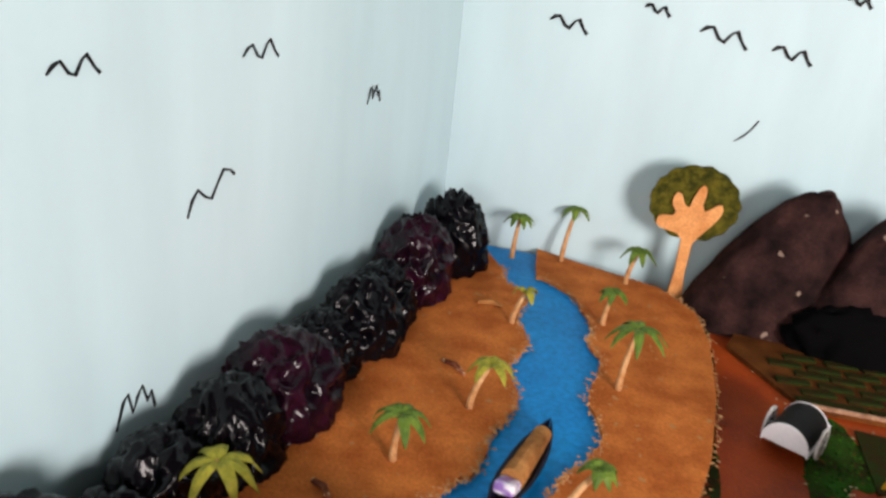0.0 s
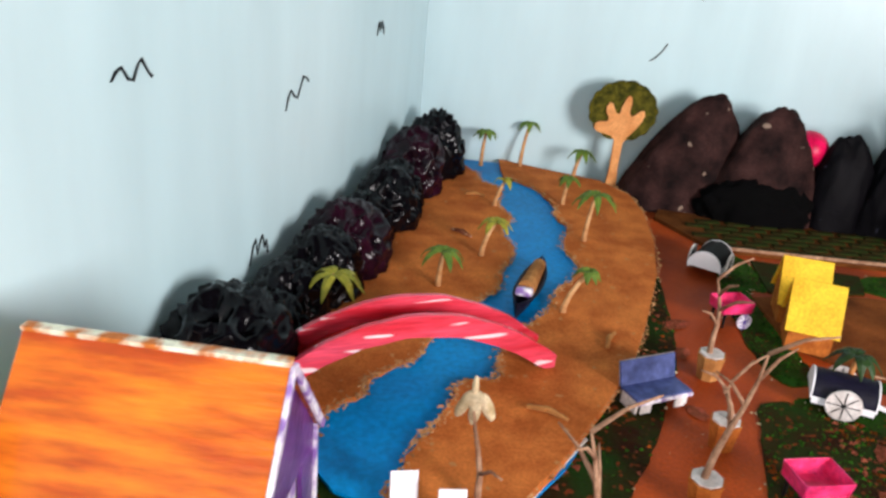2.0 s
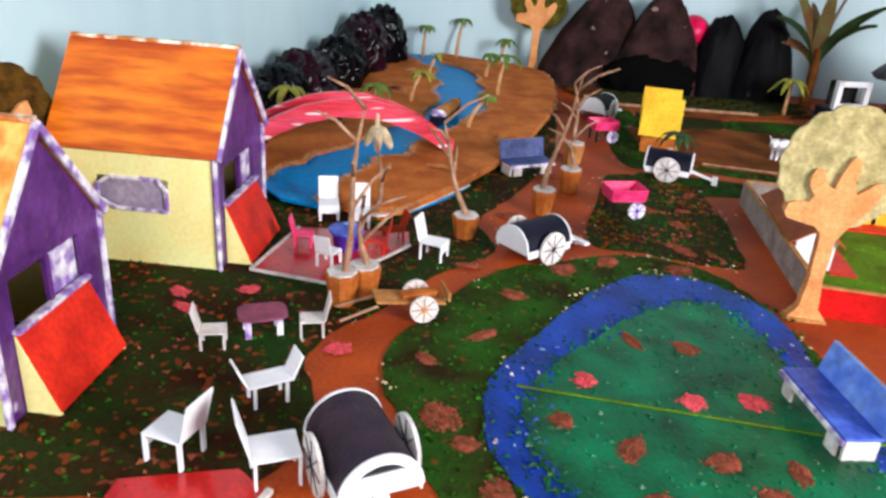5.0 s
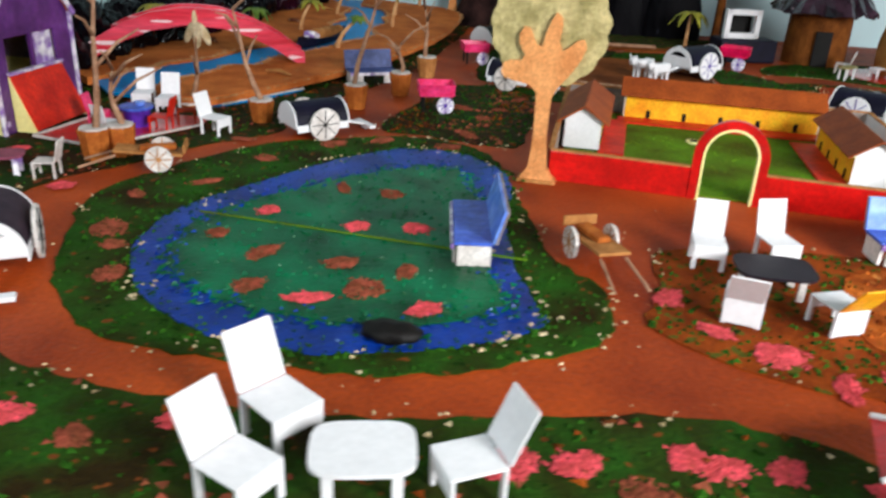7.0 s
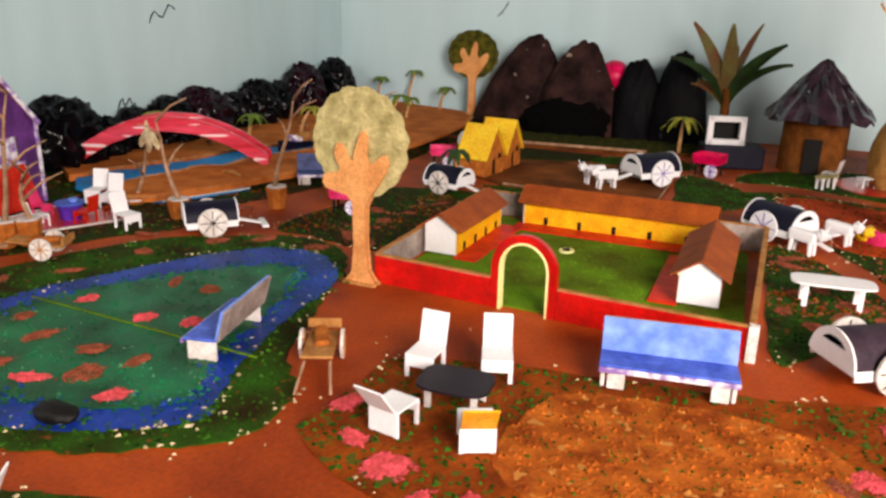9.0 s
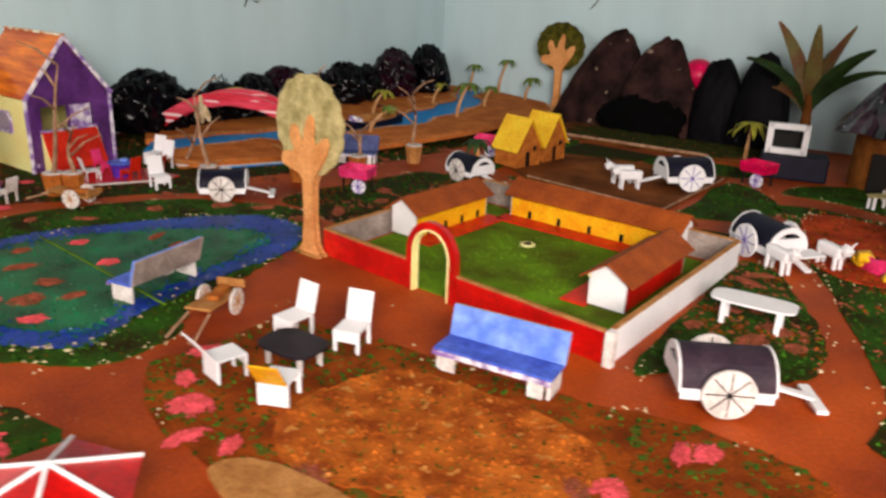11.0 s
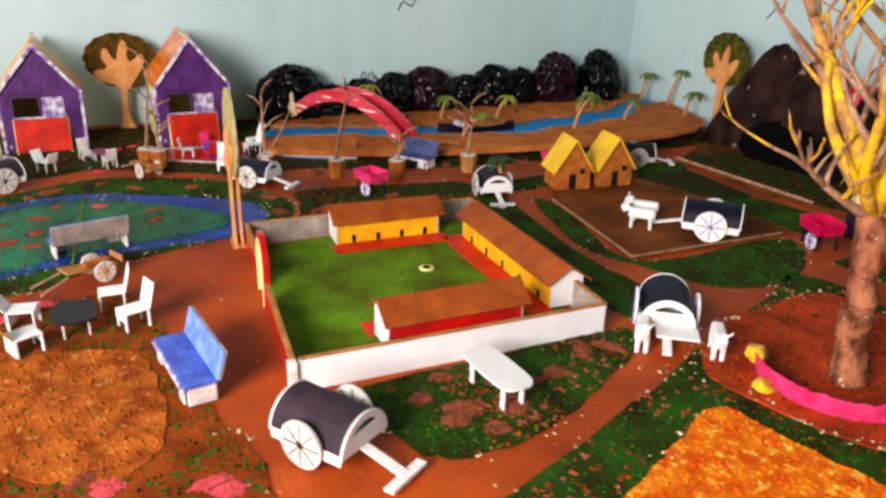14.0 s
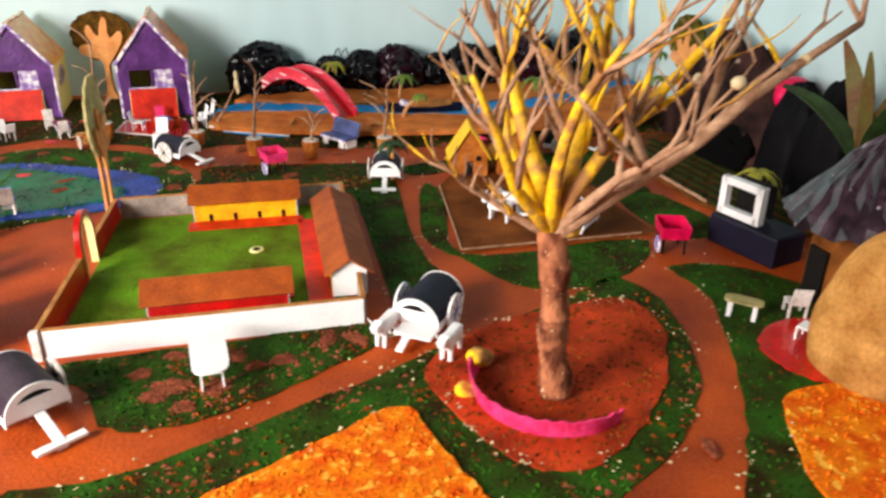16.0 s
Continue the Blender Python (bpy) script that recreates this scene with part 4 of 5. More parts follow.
    for f in ((0, 1, 2, 3), (7, 6, 5, 4), (0, 4, 5, 1), (1, 5, 6, 2), (2, 6, 7, 3), (3, 7, 4, 0)):
        cb.faces.new([v[i] for i in f])
    part("counter_front", cb, "red_flap", ob, "leaning orange-red counter front")
    for sx in (-.058, .048):
        cs = bmesh.new()
        lo = [cs.verts.new((sx + d, yy, zz)) for d in (-.0015, .0015) for yy, zz in ((-.003, .002), (-.032, .002), (-.003, .072))]
        for f in ((0, 1, 2), (5, 4, 3), (0, 3, 4, 1), (1, 4, 5, 2), (2, 5, 3, 0)):
            cs.faces.new([lo[i] for i in f])
        part("counter_side", cs, "cream", ob)
    return ob


gturn = heading(.10, 1)
house(-.852, .060, gturn, "small purple-fronted house with orange roof and cream side walls", .136, .238)
# this house takes the roof colour with light painted in
house(-.935, -.245, gturn, "second purple-fronted house with orange roof and red counter", .128, .226, "roof_lit")


# ---- furniture ----
def chair(x, y, turn, material="white", s=1.0, group="white card chairs", label="white folded card chair", back=None, z=0.0015, lean=14):
    """Faces local +x."""
    ob = thing("chair", x, y, z, turn, label, "chair", group)
    part("seat", one_box((0, 0, .022 * s), (.030 * s, .028 * s, .0018)), material, ob)
    part("backrest", one_box((-.0155 * s - .0155 * s * math.sin(radians(lean)), 0, .0225 * s + .0155 * s * math.cos(radians(lean))), (.0018, .027 * s, .031 * s), (0, -lean, 0)), back or material, ob)
    for sx in (-1, 1):
        for sy in (-1, 1):
            part("leg", one_box((sx * .0135 * s, sy * .012 * s, .011 * s), (.0022, .004 * s, .022 * s), None, .0004), material, ob)
    if lean > 30:
        part("rear_apron", one_box((-.0148 * s, 0, .0115 * s), (.0016, .028 * s, .020 * s), None, .0004), material, ob)
    part("front_apron", one_box((.0142 * s, 0, .016 * s), (.0016, .026 * s, .010 * s), None, .0004), material, ob)
    return ob


def table(x, y, turn, w, d, h, top, legs, label, group="", z=0.0015, oval=True):
    ob = thing("table", x, y, z, turn, label, "table", group)
    n = 28
    e = 4.0 if oval else 12.0
    o = []
    for k in range(n):
        a = 2 * math.pi * k / n
        c, s = math.cos(a), math.sin(a)
        o.append((w / 2 * math.copysign(abs(c) ** (2 / e), c), d / 2 * math.copysign(abs(s) ** (2 / e), s)))
    part("tabletop", prism(o, h - .0025, h), top, ob)
    for sx in (-1, 1):
        for sy in (-1, 1):
            part("leg", one_box((sx * w * .32, sy * d * .28, (h - .0025) / 2), (.006, .0025, h - .0025), None, .0004), legs, ob)
    return ob


def bench(x, y, turn, w, label, seat="blue", back="blue_light", h=.024, z=0.0015, foil=True):
    """Faces local -y; the back leans at +y."""
    ob = thing("bench", x, y, z, turn, label, "bench", "benches")
    part("seat", one_box((0, -.004, h), (w, .034, .003)), seat, ob)
    part("backrest", one_box((0, .018, h + .016), (w, .003, .032), (-16, 0, 0)), back, ob)
    part("back_card", one_box((0, .0205, h + .0155), (w, .002, .033), (-16, 0, 0)), "wall_grey", ob, "unpainted grey-brown card rear")
    part("front_edge", one_box((0, -.0225, h - .003), (w, .003, .005)), "lilac", ob)
    for sx in (-1, 1):
        part("end_panel", one_box((sx * (w / 2 - .004), -.003, h / 2), (.004, .030, h - .003)), "grey_white", ob)
        part("foot", one_box((sx * (w / 2 - .016), -.020, h / 2 - .001), (.016, .003, h - .006)), "grey_white", ob)
    return ob


W = "white folded card chair at the small house table"
chair(-.759, .166, -80, label=W)
chair(-.714, .145, -84, label=W)
chair(-.612, .052, -20, label="white card chair standing beside the red mat")
MAT = [(-.791, .120), (-.824, -.017), (-.729, -.043), (-.643, .080), (-.647, .126)]
mat = tagged(part("red_mat", prism(MAT, .0016, .0034), "red"), "flat red paper mat with pale edges before the house", "mat")
for (x0, y0), (x1, y1) in zip(MAT[:3], MAT[1:4]):
    e = part("mat_edge", one_box(((x0 + x1) / 2, (y0 + y1) / 2, .004), (math.hypot(x1 - x0, y1 - y0), .0045, .003), (0, 0, heading(x1 - x0, y1 - y0))), "grey_white", mat)
rt = thing("round_table", -.722, .060, .0034, 0, "small round table with violet top and purple pedestal", "table")
part("tabletop", rod(bmesh.new(), (0, 0, .024), (0, 0, .027), .022, None, 28), "blue", rt)
part("pedestal", rod(bmesh.new(), (0, 0, 0), (0, 0, .024), .015, .019, 20), "violet", rt)
part("dish", rod(bmesh.new(), (.004, .004, .027), (.004, .004, .032), .005, .008, 16), "blue_light", rt)
chair(-.737, .010, 70, s=.8, label="small white card stool on the red mat", z=.0034)
chair(-.775, .061, 0, s=.75, material="pink", label="small pink card chair on the red mat", z=.0034)
chair(-.685, .049, 180, s=.85, material="red_flap", label="faded red card chair at the round table", z=.0034)
chair(-.666, .089, 200, s=.8, material="red_earth", label="dull red card chair at the round table", z=.0034)

# seats beside the second house
MAT2 = [(-.836, -.379), (-.752, -.361), (-.726, -.386), (-.764, -.501), (-.848, -.514)]
mat2 = tagged(part("red_mat", prism(MAT2, .0016, .0034), "red"), "flat red mat with a pale edge strip", "mat")
part("mat_edge", one_box((-.744, -.443, .005), (.125, .006, .004), (0, 0, 71)), "grey_white", mat2)
chair(-.804, -.347, 160, s=1.15, label="white card chair by the second house")
chair(-.724, -.364, 20, s=1.2, label="white card chair by the second house")
wb = thing("bench", -.750, -.268, .0015, 30, "white card bench with two raised ends", "bench", "benches")
part("seat", one_box((0, 0, .022), (.04, .024, .002)), "white", wb)
for sx in (-1, 1):
    part("end_rest", one_box((sx * .024, 0, .032), (.002, .022, .022), (0, sx * 24, 0)), "white", wb)
    part("leg", one_box((sx * .014, -.010, .011), (.003, .002, .022), None, .0004), "white", wb)
    part("leg", one_box((sx * .014, .010, .011), (.003, .002, .022), None, .0004), "white", wb)
table(-.779, -.155, 20, .048, .036, .024, "plum", "lilac", "small table with faded purple-pink top")
chair(-.731, -.151, 190, s=.8, material="grey_white", label="grey-white card chair at the faded table")
chair(-.820, -.184, 10, s=.8, material="grey_white", label="grey-white card chair at the faded table")

# white set on the south lawn
table(-.307, -.598, 8, .058, .046, .026, "white", "white", "white card table on the lawn")
SOUTH_SET = "white card chair on the lawn, brightly lit"
chair(-.361, -.562, -40, s=1.22, label=SOUTH_SET, lean=22)
chair(-.369, -.617, -30, s=1.15, label=SOUTH_SET, lean=24)
chair(-.250, -.598, 205, s=1.12, label=SOUTH_SET, lean=24)
MAT3 = [(-.687, -.588), (-.507, -.621), (-.436, -.693), (-.533, -.821), (-.723, -.787)]
mat3 = tagged(part("red_mat", prism(MAT3, .0016, .004), "red"), "red paper mat with a white edge on the lawn", "mat")
part("mat_edge", one_box((-.597, -.606, .006), (.18, .016, .004), (0, 0, -9)), "white", mat3)
um = thing("parasol", .022, -.588, .0015, 12, "low red paper parasol with white ribs", "parasol")
cone = bmesh.new()
apex = cone.verts.new((0, 0, .052))
ring = [cone.verts.new((.062 * math.cos(k * math.pi / 3), .062 * math.sin(k * math.pi / 3), .032)) for k in range(6)]
inner = cone.verts.new((0, 0, .050))
for k in range(6):
    cone.faces.new((apex, ring[k], ring[(k + 1) % 6]))
    cone.faces.new((inner, ring[(k + 1) % 6], ring[k]))
part("canopy", cone, "red", um)
for k in range(6):
    part("rib", tube(bmesh.new(), [(0, 0, .0535), (.062 * math.cos(k * math.pi / 3), .062 * math.sin(k * math.pi / 3), .0335)], [.0018, .0018], 6), "white", um)
part("pole", rod(bmesh.new(), (0, 0, 0), (0, 0, .05), .002), "white", um)

# set by the sand yard
table(.000, -.316, -4, .066, .050, .024, "table_dark", "grey_white", "low table with a dark top and pale legs")
YARD = "white folded card chair at the dark table"
chair(-.043, -.266, -98, s=1.05, label=YARD)
chair(.024, -.253, -78, s=1.05, label=YARD)
chair(-.039, -.368, 72, s=1.05, label=YARD, lean=36)
chair(.032, -.373, 108, s=1.05, back="yellow", lean=36, label="white card chair with an orange-yellow backrest")
bench(.180, -.226, 1, .124, "blue foil card bench with pale feet beside the red wall")
bench(-.257, -.260, -86, .108, "blue foil card bench at the pond edge")
bench(-.463, .425, 25, .085, "small blue-grey bench beside the river board", seat="slate_blue", back="slate_blue", h=.022)
table(.369, .049, -2, .094, .042, .032, "white", "white", "white oval card bench-table beside the school wall")
table(.480, .728, 40, .050, .024, .026, "crown_pale", "white", "small pale table with white legs on the grass")
chair(.560, .765, 200, s=.9, label="white card chair by the mud hut")
chair(.500, .800, 150, s=.9, label="white card chair beside the thatched hut", material="grey_white")


# ---- carts ----
def wheel(parent, x, y, r, material="grey_white", spokes="dark", th=.003):
    bm = bmesh.new()
    rod(bm, (x, y - th / 2, r), (x, y + th / 2, r), r, None, 28)
    w = part("wheel", bm, material, parent, "round card wheel")
    for k in range(4):
        a = k * math.pi / 4
        sp = box(bmesh.new(), (x, y, r), (r * 1.8, th + .0014, .0011), (0, math.degrees(a), 0))
        part("spoke", sp, spokes, w)
    part("hub", rod(bmesh.new(), (x, y - th / 2 - .001, r), (x, y + th / 2 + .001, r), .0026, None, 12), spokes, w)
    return w


def half_ring(x, r_in, r_out, base, th):
    n = 20
    o = [(r_out * math.cos(math.pi * k / n), base + r_out * math.sin(math.pi * k / n)) for k in range(n + 1)] + \
        [(r_in * math.cos(math.pi * k / n), base + r_in * math.sin(math.pi * k / n)) for k in range(n, -1, -1)]
    bm = upright(o, th)
    bmesh.ops.rotate(bm, verts=bm.verts, matrix=Matrix.Rotation(math.pi / 2, 3, "Z"))
    bmesh.ops.translate(bm, verts=bm.verts, vec=(x, 0, 0))
    return bm


def covered_cart(x, y, turn, cover, label, s=1.0, ends="white", wheels="grey_white", spokes="dark", tee=True, full_end=False, z=.0015):
    """Tongue along local +x."""
    ob = thing("covered_cart", x, y, z, turn, label, "cart", "covered carts")
    L, r, base = .078 * s, .030 * s, .020 * s
    n = 18
    cv = bmesh.new()
    rows = []
    for xx in (-L / 2, L / 2):
        rows.append([cv.verts.new((xx, q * math.cos(math.pi * k / n), base + q * math.sin(math.pi * k / n))) for q in (r, r - .0018) for k in range(n + 1)])
    m = n + 1
    for k in range(n):
        cv.faces.new((rows[0][k], rows[0][k + 1], rows[1][k + 1], rows[1][k]))
        cv.faces.new((rows[0][m + k], rows[1][m + k], rows[1][m + k + 1], rows[0][m + k + 1]))
        for q in (0, 1):
            cv.faces.new((rows[q][k], rows[q][k + 1], rows[q][m + k + 1], rows[q][m + k]))
    for k in (0, n):
        cv.faces.new((rows[0][k], rows[1][k], rows[1][m + k], rows[0][m + k]))
    part("cover", cv, cover, ob, smooth=False)
    part("floor_board", one_box((0, 0, base - .002), (L, r * 2, .003)), ends, ob)
    for sx in (-1, 1):
        xx = sx * (L / 2 + .001)
        part("end_arch", half_ring(xx, r * .78, r * 1.03, base, .002), ends, ob, "white arched end frame")
        hpan = r * (.98 if (full_end and sx < 0) else .55)
        o = [(q * r * .97, base) for q in (-1, 1)]
        a0 = math.asin(min(.98, hpan / r))
        pts = [(r * .97 * math.cos(a0 * k / 8), base + r * .97 * math.sin(a0 * k / 8)) for k in range(9)]
        pan = upright(pts + [(-px, pz) for px, pz in pts[::-1]], .0016)
        bmesh.ops.rotate(pan, verts=pan.verts, matrix=Matrix.Rotation(math.pi / 2, 3, "Z"))
        bmesh.ops.translate(pan, verts=pan.verts, vec=(xx, 0, 0))
        part("end_panel", pan, ends, ob)
    for sy in (-1, 1):
        part("side_board", one_box((0, sy * r, base - .002), (L, .002, .010 * s)), ends, ob)
        wheel(ob, 0, sy * (r + .005), .0225 * s, wheels, spokes)
    part("axle", rod(bmesh.new(), (0, -r - .005, .0225 * s), (0, r + .005, .0225 * s), .0018), ends, ob)
    part("tongue", one_box((L / 2 + .022 * s, 0, .012 * s), (.048 * s, .010 * s, .003), (0, 14, 0)), ends, ob)
    if tee:
        part("yoke", one_box((L / 2 + .044 * s, 0, .006), (.010 * s, .048 * s, .004)), ends, ob)
        part("prop", one_box((L / 2 + .044 * s, 0, .002), (.006, .012, .005)), ends, ob)
    return ob


covered_cart(-.660, -.363, heading(.42, -.90), "cover", "covered cart with dark cover and white arched front on the path", 1.05)
covered_cart(-.486, .078, heading(.78, .62), "navy", "covered cart with navy cover, white ends and round wheels", .95, full_end=True)
covered_cart(.369, -.145, heading(.90, .43), "cover", "covered cart with grey-purple cover and pale spoked wheels", 1.08)
covered_cart(-.214, .451, heading(.93, -.35), "navy", "navy covered cart with pale wheels below the yellow huts", .95, full_end=True)
covered_cart(-.258, .872, heading(.55, .83), "dark", "black covered cart with a white end behind the huts", .95, full_end=True)


def paper_figure(x, y, turn, label="plain white paper draught figure on four legs", z=.0015, s=1.25):
    """A plain four-legged shape."""
    bm = bmesh.new()
    box(bm, (0, 0, .021), (.036, .012, .014), None, .003)
    box(bm, (.022, 0, .027), (.012, .009, .010), (0, 25, 0), .002)
    for sx in (-1, 1):
        for sy in (-1, 1):
            rod(bm, (sx * .013, sy * .004, 0), (sx * .012, sy * .004, .018), .0022, .003, 6)
    for sy in (-1, 1):
        rod(bm, (.024, sy * .003, .031), (.025, sy * .008, .037), .0012, .0006, 5)
    bmesh.ops.scale(bm, vec=(s, s, s), verts=bm.verts)
    ob = tagged(part("paper_figure", bm, "white"), label, "figure", "paper figures")
    ob.matrix_world = pose(x, y, z, 0, 0, turn)
    return ob


t1 = heading(-.8, -.6)
covered_cart(.145, .648, t1, "navy", "navy covered cart with violet-spoked white wheels", 1.15, wheels="white", spokes="line", tee=False, full_end=True, z=.005)
paper_figure(.040, .600, t1, z=.005)
paper_figure(.066, .566, t1, z=.005)
t2 = heading(.72, -.70)
covered_cart(.344, .329, t2, "navy", "white-fronted covered cart drawn along the curved path", 1.08, wheels="white", spokes="line", tee=False)
paper_figure(.369, .264, t2)
paper_figure(.429, .327, t2)
part_y = part("yoke_board", one_box((.397, .293, .024), (.05, .030, .003), (0, 0, t2 + 90)), "white")
tagged(part_y, "white card yoke board between the paper figures", "yoke")


def tray_cart(x, y, turn, material, label, s=1.0, z=.0015):
    ob = thing("tray_cart", x, y, z, turn, label, "cart", "pink tray carts")
    w, d, zb, h = .052 * s, .040 * s, .026 * s, .018 * s
    part("tray_floor", one_box((0, 0, zb), (w, d, .002)), material, ob)
    for sy in (-1, 1):
        part("tray_side", one_box((0, sy * d / 2, zb + h / 2), (w + .003, .0018, h), (sy * -12, 0, 0)), material, ob)
    for sx in (-1, 1):
        part("tray_end", one_box((sx * w / 2, 0, zb + h / 2), (.0018, d + .002, h), (0, sx * 12, 0)), material, ob)
    for sx in (-1, 1):
        for sy in (-1, 1):
            part("leg", rod(bmesh.new(), (sx * w * .38, sy * d * .4, 0), (sx * w * .38, sy * d * .4, zb), .0022), "dark", ob)
    wheel(ob, w * .25, -d * .5 - .003, .013 * s, "lilac", "violet")
    return ob


tray_cart(-.335, .252, 10, "pink", "bright pink open tray cart on dark legs")
tray_cart(-.288, .670, 15, "pink", "pink open tray cart standing behind the huts", .95)
tray_cart(.262, .775, -25, "magenta", "magenta tray cart beside the white frame", 1.05)

# flat wooden carts
def flat_cart(x, y, turn, label):
    ob = thing("flat_cart", x, y, .0015, turn, label, "cart", "flat carts")
    part("bed", one_box((0, 0, .020), (.075, .030, .003), (0, 5, 0)), "wood", ob)
    for sy in (-1, 1):
        wheel(ob, .012, sy * .020, .015, "grey_white", "wood")
        part("shaft", tube(bmesh.new(), [(-.035, sy * .012, .018), (-.075, sy * .016, .006)], [.0016, .0014], 6), "twig", ob)
    part("front_rail", one_box((.040, 0, .025), (.003, .034, .010)), "wood", ob)
    part("load", one_box((.01, 0, .024), (.04, .014, .006), (0, 0, 8), .002), "pot", ob)
    return ob


flat_cart(-0.146, -0.277, 108, "small tan card cart with pale wheels on the path")
flat_cart(-.637, -.099, 15, "small tan card cart with a round wheel beside the pots")

# ---- pots with bare twigs ----
def pot_twig(x, y, turn, h, seed, label, pot="pot", tilt=(0, 0), cloth=False, ph=.036):
    ob = thing("potted_twig", x, y, .0015, turn, label, "plant", "potted twigs")
    rnd = random.Random(seed)
    part("pot", rod(bmesh.new(), (0, 0, 0), (0, 0, ph), .014, .019, 8), pot, ob)
    part("pot_top", rod(bmesh.new(), (0, 0, ph), (0, 0, ph + .002), .0165, None, 8), "grey_white", ob)
    pts = [(tilt[0] * t + .004 * math.sin(t * 5 + seed), tilt[1] * t, ph + (h - ph) * t) for t in (0, .2, .4, .6, .8, 1)]
    part("twig", tube(bmesh.new(), pts, [.0042, .0038, .0032, .0026, .002, .0012], 7), "twig", ob, smooth=True)
    for k in range(1 if cloth else 4):
        b0 = Vector(pts[2 + k % 4])
        a = rnd.uniform(0, 6.28)
        l = rnd.uniform(.03, .06)
        tip = b0 + Vector((math.cos(a) * l, math.sin(a) * l, l * .7))
        mid = (b0 + tip) / 2 + Vector((0, 0, .006))
        part("branch", tube(bmesh.new(), [b0, mid, tip], [.0024, .0018, .0009], 6), "twig", ob, smooth=True)
    if cloth:
        tie = bmesh.new()
        c = Vector(pts[-1])
        for dx, dz, sx, sz, ry_ in ((0, .020, .0035, .012, 0), (-.010, -.002, .006, .016, 24), (.002, -.006, .0065, .019, 4), (.014, -.003, .0065, .017, -22), (0, .005, .012, .011, 0)):
            hit_set = bmesh.ops.create_icosphere(tie, subdivisions=3, radius=1.0)["verts"]
            a = math.radians(ry_)
            for v in hit_set:
                x, y, z = v.co.x * sx, v.co.y * .0045, v.co.z * sz
                x, z = x * math.cos(a) + z * math.sin(a), -x * math.sin(a) + z * math.cos(a)
                w = .0016 * noise.noise(Vector((x * 130, y * 130, z * 130)))
                v.co = Vector((c.x + x + dx, c.y + y + w, c.z + z + dz))
        part("paper_tie", tie, "chip", ob, "cream crumpled paper tied to the tip", smooth=True)
    return ob


pot_twig(-.710, -.081, 0, .21, 1, "orange-brown pot holding a tall bare twig", tilt=(.02, .02))
pot_twig(-.688, -.061, 40, .10, 2, "orange-brown pot standing with another pot", tilt=(.0, .01))
pot_twig(-.572, .127, 0, .15, 3, "brown pot with a pale forked twig", tilt=(-.04, .01), ph=.03)
pot_twig(-.456, .235, 0, .18, 4, "brown pot with a branching twig and pale top", tilt=(.03, .01))
pot_twig(-.371, .499, 0, .14, 5, "tan pot with a thin twig beside the path", tilt=(-.01, .01), pot="wood")
pot_twig(-.692, .179, 0, .10, 6, "thin stick with white paper tied to its tip", tilt=(-.005, .06), cloth=True, ph=.006)
pot_twig(-.401, .344, 0, .08, 7, "low brown pot with a short stalk", tilt=(.0, .01))

# ---- small yellow-roofed huts ----
def hut(x, y, turn, label):
    ob = thing("hut", x, y, .005, turn, label, "hut", "yellow huts")
    w, d, e, r = .036, .058, .042, .098
    fr = bmesh.new()
    for o in ([(-w, 0), (-.008, 0), (-.008, .030), (-w, .030)], [(.008, 0), (w, 0), (w, .030), (.008, .030)], [(-w, .030), (w, .030), (w, e), (0, r - .004), (-w, e)]):
        upright(o, .003, fr)
    part("front_wall", fr, "pot", ob)
    part("door_gap", one_box((0, .004, .015), (.018, .002, .030)), "dark", ob, "dark doorway")
    part("window", one_box((.018, -.002, .036), (.010, .002, .010)), "dark", ob)
    bk = upright([(-w, 0), (w, 0), (w, e), (0, r - .004), (-w, e)], .003)
    bmesh.ops.translate(bk, verts=bk.verts, vec=(0, d, 0))
    part("back_wall", bk, "pot", ob)
    for sx in (-1, 1):
        part("side_wall", one_box((sx * (w - .0015), d / 2, e / 2), (.003, d - .003, e)), "pot", ob)
        ang = math.atan2(r - e, w)
        ln = math.hypot(w, r - e) + .012
        part("roof_slab", one_box((sx * ln / 2 * math.cos(ang), d / 2, r - ln / 2 * math.sin(ang) + .001), (ln, d + .016, .0025), (0, math.degrees(ang) * sx, 0), .0006), "yellow_roof", ob, "yellow card roof slope")
    return ob


hut(-.163, .608, 72, "small brown hut with a steep yellow card roof")
hut(-.142, .700, 76, "second brown hut with a steep yellow card roof")

# ---- the school compound ----
GA, GB, GC, GD = (-.176, -.043), (.259, -.137), (.316, .250), (-.124, .336)
comp = thing("school_yard", 0, 0, 0, 0, "low walled school yard with red front wall and arched gate", "yard")


def wall_piece(name, p, q, h, material, label="", th=.006, z=.0):
    d = math.hypot(q[0] - p[0], q[1] - p[1])
    w = part(name, one_box(((p[0] + q[0]) / 2, (p[1] + q[1]) / 2, z + h / 2), (d, th, h), (0, 0, heading(q[0] - p[0], q[1] - p[1]))), material, comp, label)
    cap = part("coping", one_box(((p[0] + q[0]) / 2, (p[1] + q[1]) / 2, z + h + .001), (d, th + .001, .002), (0, 0, heading(q[0] - p[0], q[1] - p[1]))), "wood", w)
    return w


lerp = lambda p, q, t: (p[0] + (q[0] - p[0]) * t, p[1] + (q[1] - p[1]) * t)
G1, G2 = lerp(GA, GB, .36), lerp(GA, GB, .54)
wall_piece("yard_wall", GA, G1, .036, "red", "glossy red front wall")
wall_piece("yard_wall", G2, GB, .036, "red", "glossy red front wall")
GBi = (GB[0] + .002, GB[1] + .006)
wall_piece("yard_wall", GBi, GC, .038, "white", "greyed white side wall")
wall_piece("yard_wall", GC, GD, .038, "wall_grey", "grey back wall")
